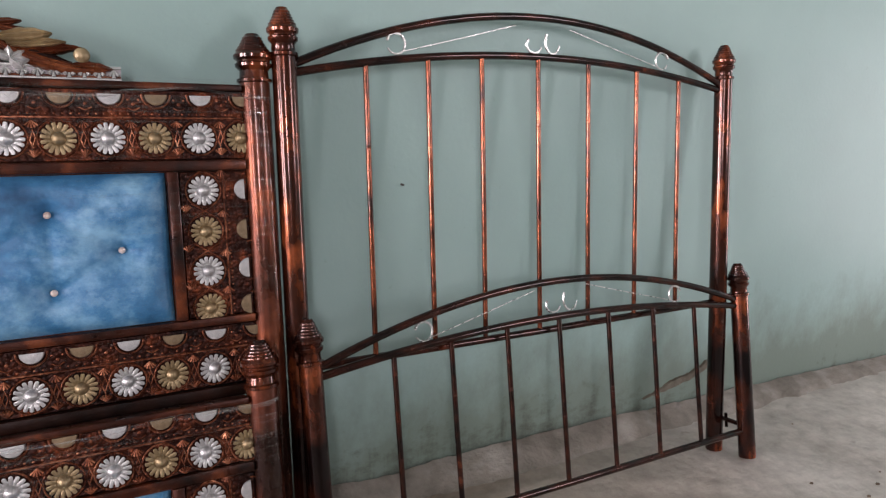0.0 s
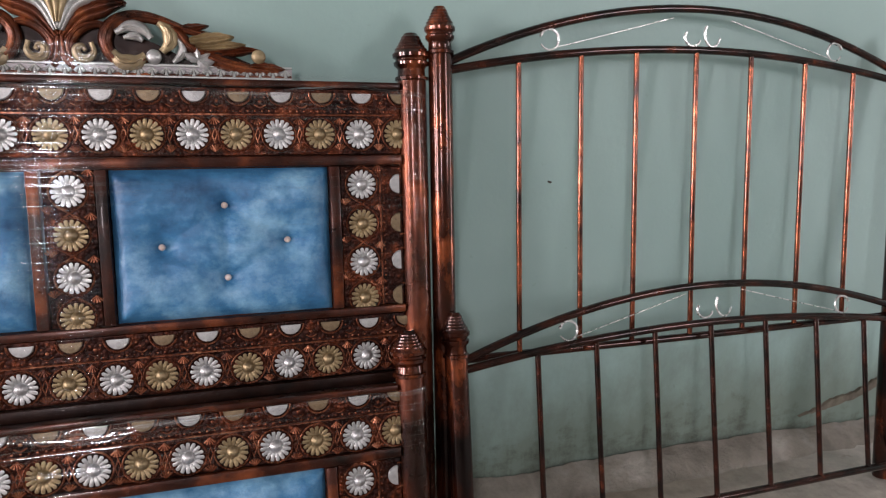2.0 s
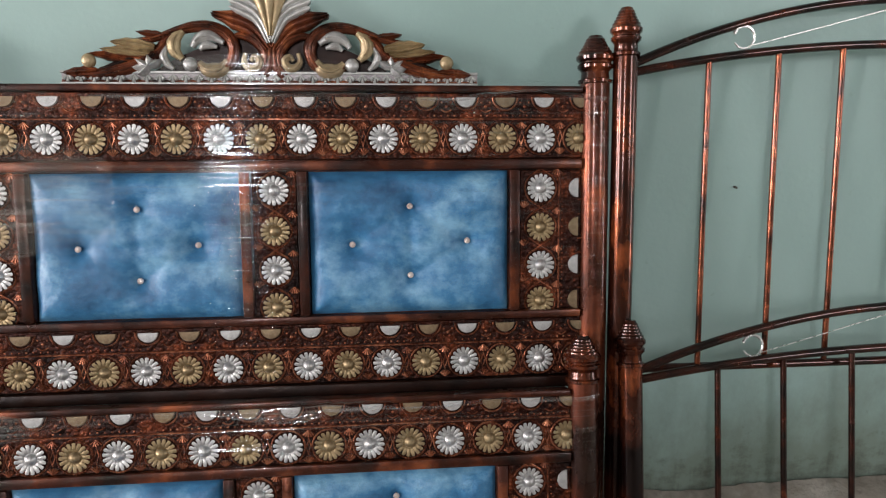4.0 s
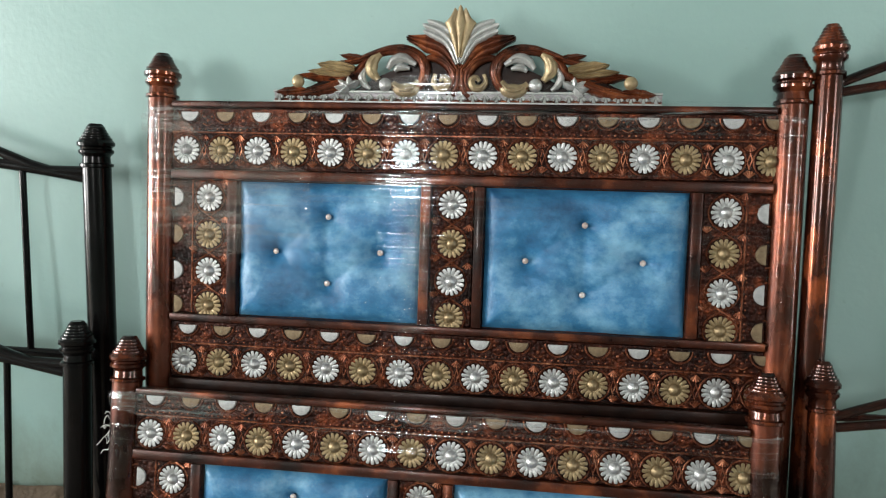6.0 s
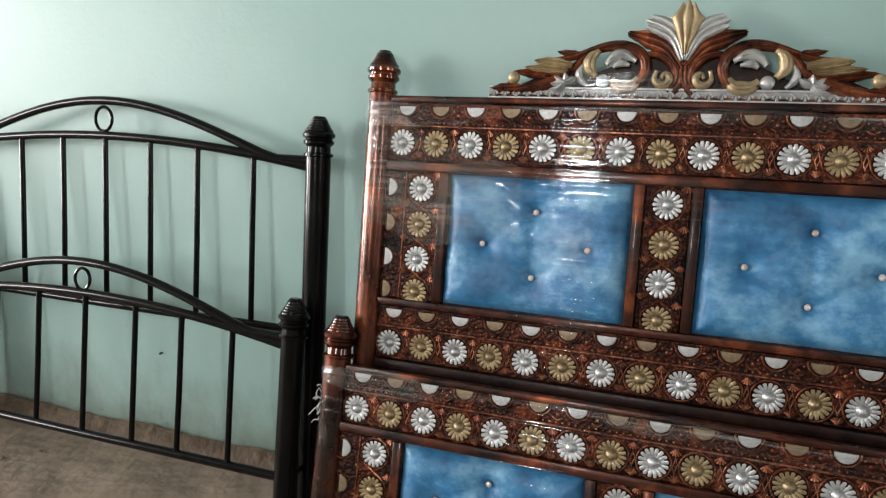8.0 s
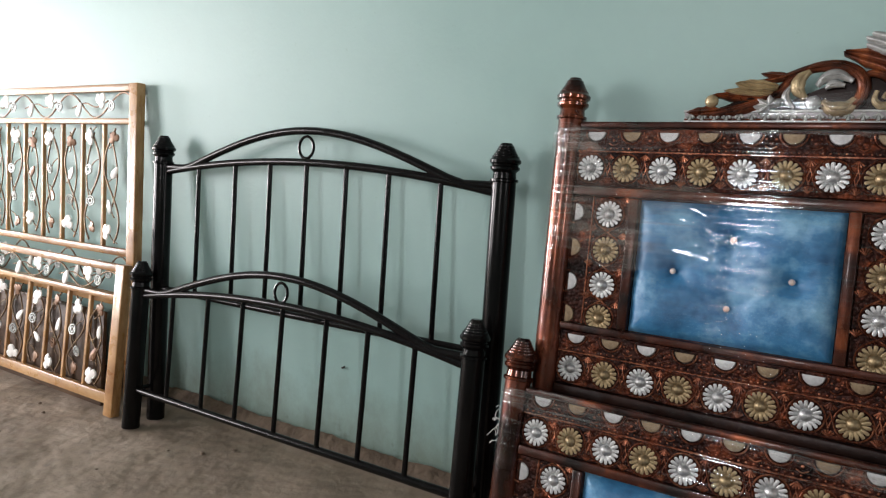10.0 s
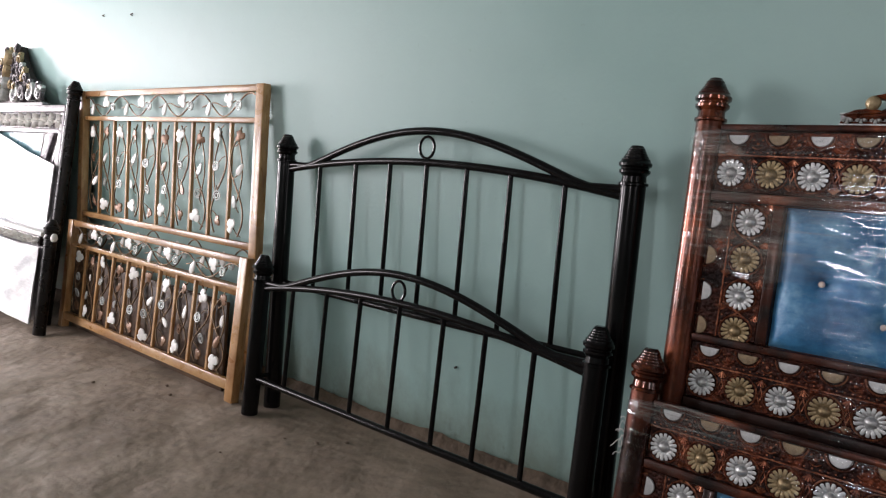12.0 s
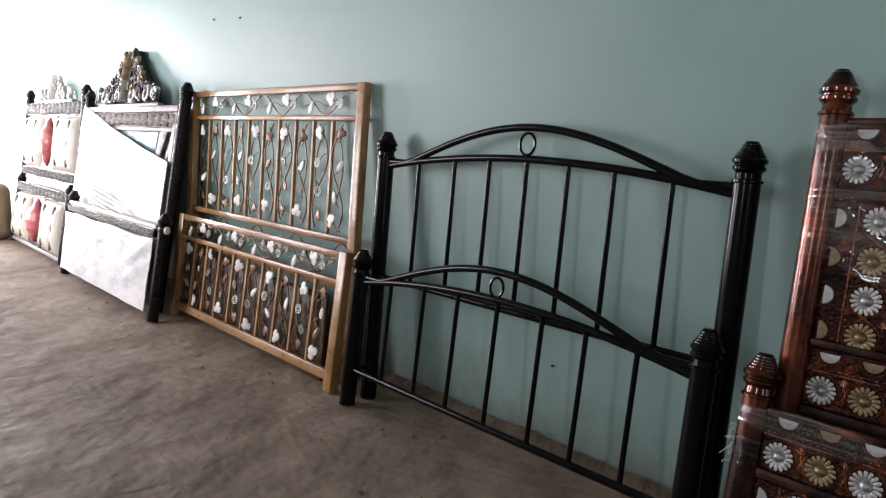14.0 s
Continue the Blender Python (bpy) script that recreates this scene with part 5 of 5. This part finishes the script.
silver_foot = board("footboard", "silver carved footboard wrapped in white plastic", "footboard", -4.465, -0.40, 10, "carved bed ends")
for s in (-1, 1):
    bed_post(silver_foot, s * 0.945, 0.705, 0.036, black_worn, 10)
part("panel", box(bmesh.new(), (-0.90, 0.0, 0.075), (0.90, 0.03, 0.56)), grey_silver, silver_foot)
# knots white here too, brightened in place of light on silver
carved_band(silver_foot, (-0.87, 0.535), (0.87, 0.592), -0.034, 0.075, leaf_white)
part("rail", box(bmesh.new(), (-0.90, -0.040, 0.594), (0.90, 0.03, 0.622), 0.006), leaf_white, silver_foot, "white-wrapped top rail")
part("knob", lathe(bmesh.new(), [(0.575, 0.008), (0.583, 0.017), (0.600, 0.020), (0.617, 0.015), (0.625, 0.006)], 16, (0.99, 0.0)), leaf_white, silver_foot, "white plastic-wrapped bolt end")
hanging_sheet("plastic_sheet", "white packing plastic wrapped round the silver footboard", -4.465, -0.40, 10, 0.915, 0.068, lambda x: 0.530 + 0.004 * math.sin(8 * x), 8.0)
# rumpled lower edge of the headboard's sheet, fold shade put into its grey
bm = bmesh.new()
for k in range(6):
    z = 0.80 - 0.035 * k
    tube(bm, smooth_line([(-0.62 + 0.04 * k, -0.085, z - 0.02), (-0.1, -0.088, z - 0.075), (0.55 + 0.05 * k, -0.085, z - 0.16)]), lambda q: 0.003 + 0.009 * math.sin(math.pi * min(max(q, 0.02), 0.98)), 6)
folds = new("plastic_folds", finish("plastic_folds", bm, fold_shade_plastic))
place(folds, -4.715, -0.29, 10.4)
tagged(folds, "gathered folds of white packing plastic, their shade in the grey colour", "plastic sheet")


# ---- cream and rose upholstered bedstead ----
def tufted(parent, lo, hi, y, mat, label):
    cols, rows = 2, max(2, round((hi[1] - lo[1]) / 0.17))
    w, h = hi[0] - lo[0], hi[1] - lo[1]
    spots = [(lo[0] + w * (i + 0.5) / cols, lo[1] + h * (j + 0.5) / rows) for i in range(cols) for j in range(rows)]

    def point(a, b):
        x, z = lo[0] + a * w, lo[1] + b * h
        edge = min(a * w, (1 - a) * w, b * h, (1 - b) * h)
        d = 0.085 * (1 - math.exp(-edge / 0.045))
        for sx, sz in spots:
            d -= 0.030 * math.exp(-((math.hypot((x - sx) * 1.3, (z - sz) * 0.8)) / 0.034) ** 1.3)
        return Vector((x, y - d, z))

    bm = bmesh.new()
    grid(bm, 40, 40, point)
    pad = part("cushion", bm, mat, parent, label, 80)
    # dark balls in the dimples put the tufts' shade into colour
    for sx, sz in spots:
        tuft = ball(bmesh.new(), (0, 0, 0), 0.027, 0.5)
        for v in tuft.verts:
            v.co = Vector((v.co.x * 0.8 + sx, v.co.y + y - 0.060, v.co.z * 1.7 + sz))
        part("button", tuft, tuft_shade, pad, "dark tuft with dimple shade")
    return pad


def padded_board(name, label, category, x, y, lean, half, height, top, band, low, second=None):
    ob = board(name, label, category, x, y, lean, "upholstered bed ends")
    for s in (-1, 1):
        bed_post(ob, s * half, height, 0.037, black_worn, lean)
    inner = half - 0.035
    part("panel", box(bmesh.new(), (-inner, 0.0, low), (inner, 0.03, top)), grey_silver, ob)
    carved_band(ob, (-inner, band), (inner, top), -0.02, 0.125)
    if second:
        carved_band(ob, (-inner, second[0]), (inner, second[1]), -0.02, 0.125)
    zl = second[1] + 0.01 if second else low + 0.04
    part("rail", box(bmesh.new(), (-inner, -0.03, low), (inner, 0.02, low + 0.035), 0.005), grey_silver, ob)
    tufted(ob, (-inner, zl), (-0.22, band - 0.01), -0.005, beige_leather, "cream tufted pad")
    tufted(ob, (0.22, zl), (inner, band - 0.01), -0.005, beige_leather, "cream tufted pad")
    part("backing", box(bmesh.new(), (-0.215, -0.03, zl), (0.215, 0.0, band - 0.01)), black_worn, ob, "dark carved backing")
    bm = bmesh.new()
    zc, hh = (zl + band) / 2, (band - zl) / 2 - 0.015
    grid(bm, 24, 30, lambda a, b: Vector((0.165 * (2 * a - 1) * math.sin(math.pi * (0.02 + 0.96 * b)) ** 1.3, -0.032 - 0.085 * math.sqrt(max(1 - (2 * a - 1) ** 2, 0)) * math.sin(math.pi * (0.02 + 0.96 * b)) ** 1.1
                                          + 0.004 * math.cos(b * 5 * 2 * math.pi) * math.sqrt(max(1 - (2 * a - 1) ** 2, 0)), zc + hh * (2 * b - 1))))
    part("cushion", bm, pink_satin, ob, "rose satin oval bolster", 80)
    return ob


padded = padded_board("headboard", "cream and rose tufted headboard with silver carved rails", "headboard", -6.88, -0.20, 8, 0.96, 1.60, 1.45, 1.325, 0.10, (0.70, 0.785))
scroll_pile(padded, 0.08, 1.452, 0.52, 0.27, (leaf_white, leaf_silver, leaf_white), (3, 0.050), solid=False)
padded_board("footboard", "cream and rose tufted footboard with silver carved rail", "footboard", -6.66, -0.32, 10, 0.86, 0.72, 0.640, 0.545, 0.03)

bm = box(bmesh.new(), (-0.34, -0.13, 0.0), (0.30, 0.13, 0.60), 0.10, 6)
for v in bm.verts:
    v.co.y += 0.012 * noise.noise(v.co * 6)
bolster = new("upholstered_arm", finish("upholstered_arm", bm, tan_fabric, 60))
bolster.matrix_basis = pose(-7.90, -0.42, 0.001, 0, 0, 0)
tagged(bolster, "tan upholstered rounded sofa arm standing on the floor", "sofa arm")
bm = box(bmesh.new(), (-0.80, -0.03, 0.01), (0.80, 0.03, 1.44), 0.02, 3)
far = place(new("wrapped_panel", finish("wrapped_panel", bm, plastic_white, 60)), -8.78, -0.14, 7)
tagged(far, "white plastic-wrapped bed panel leaning on the wall", "bed panel")
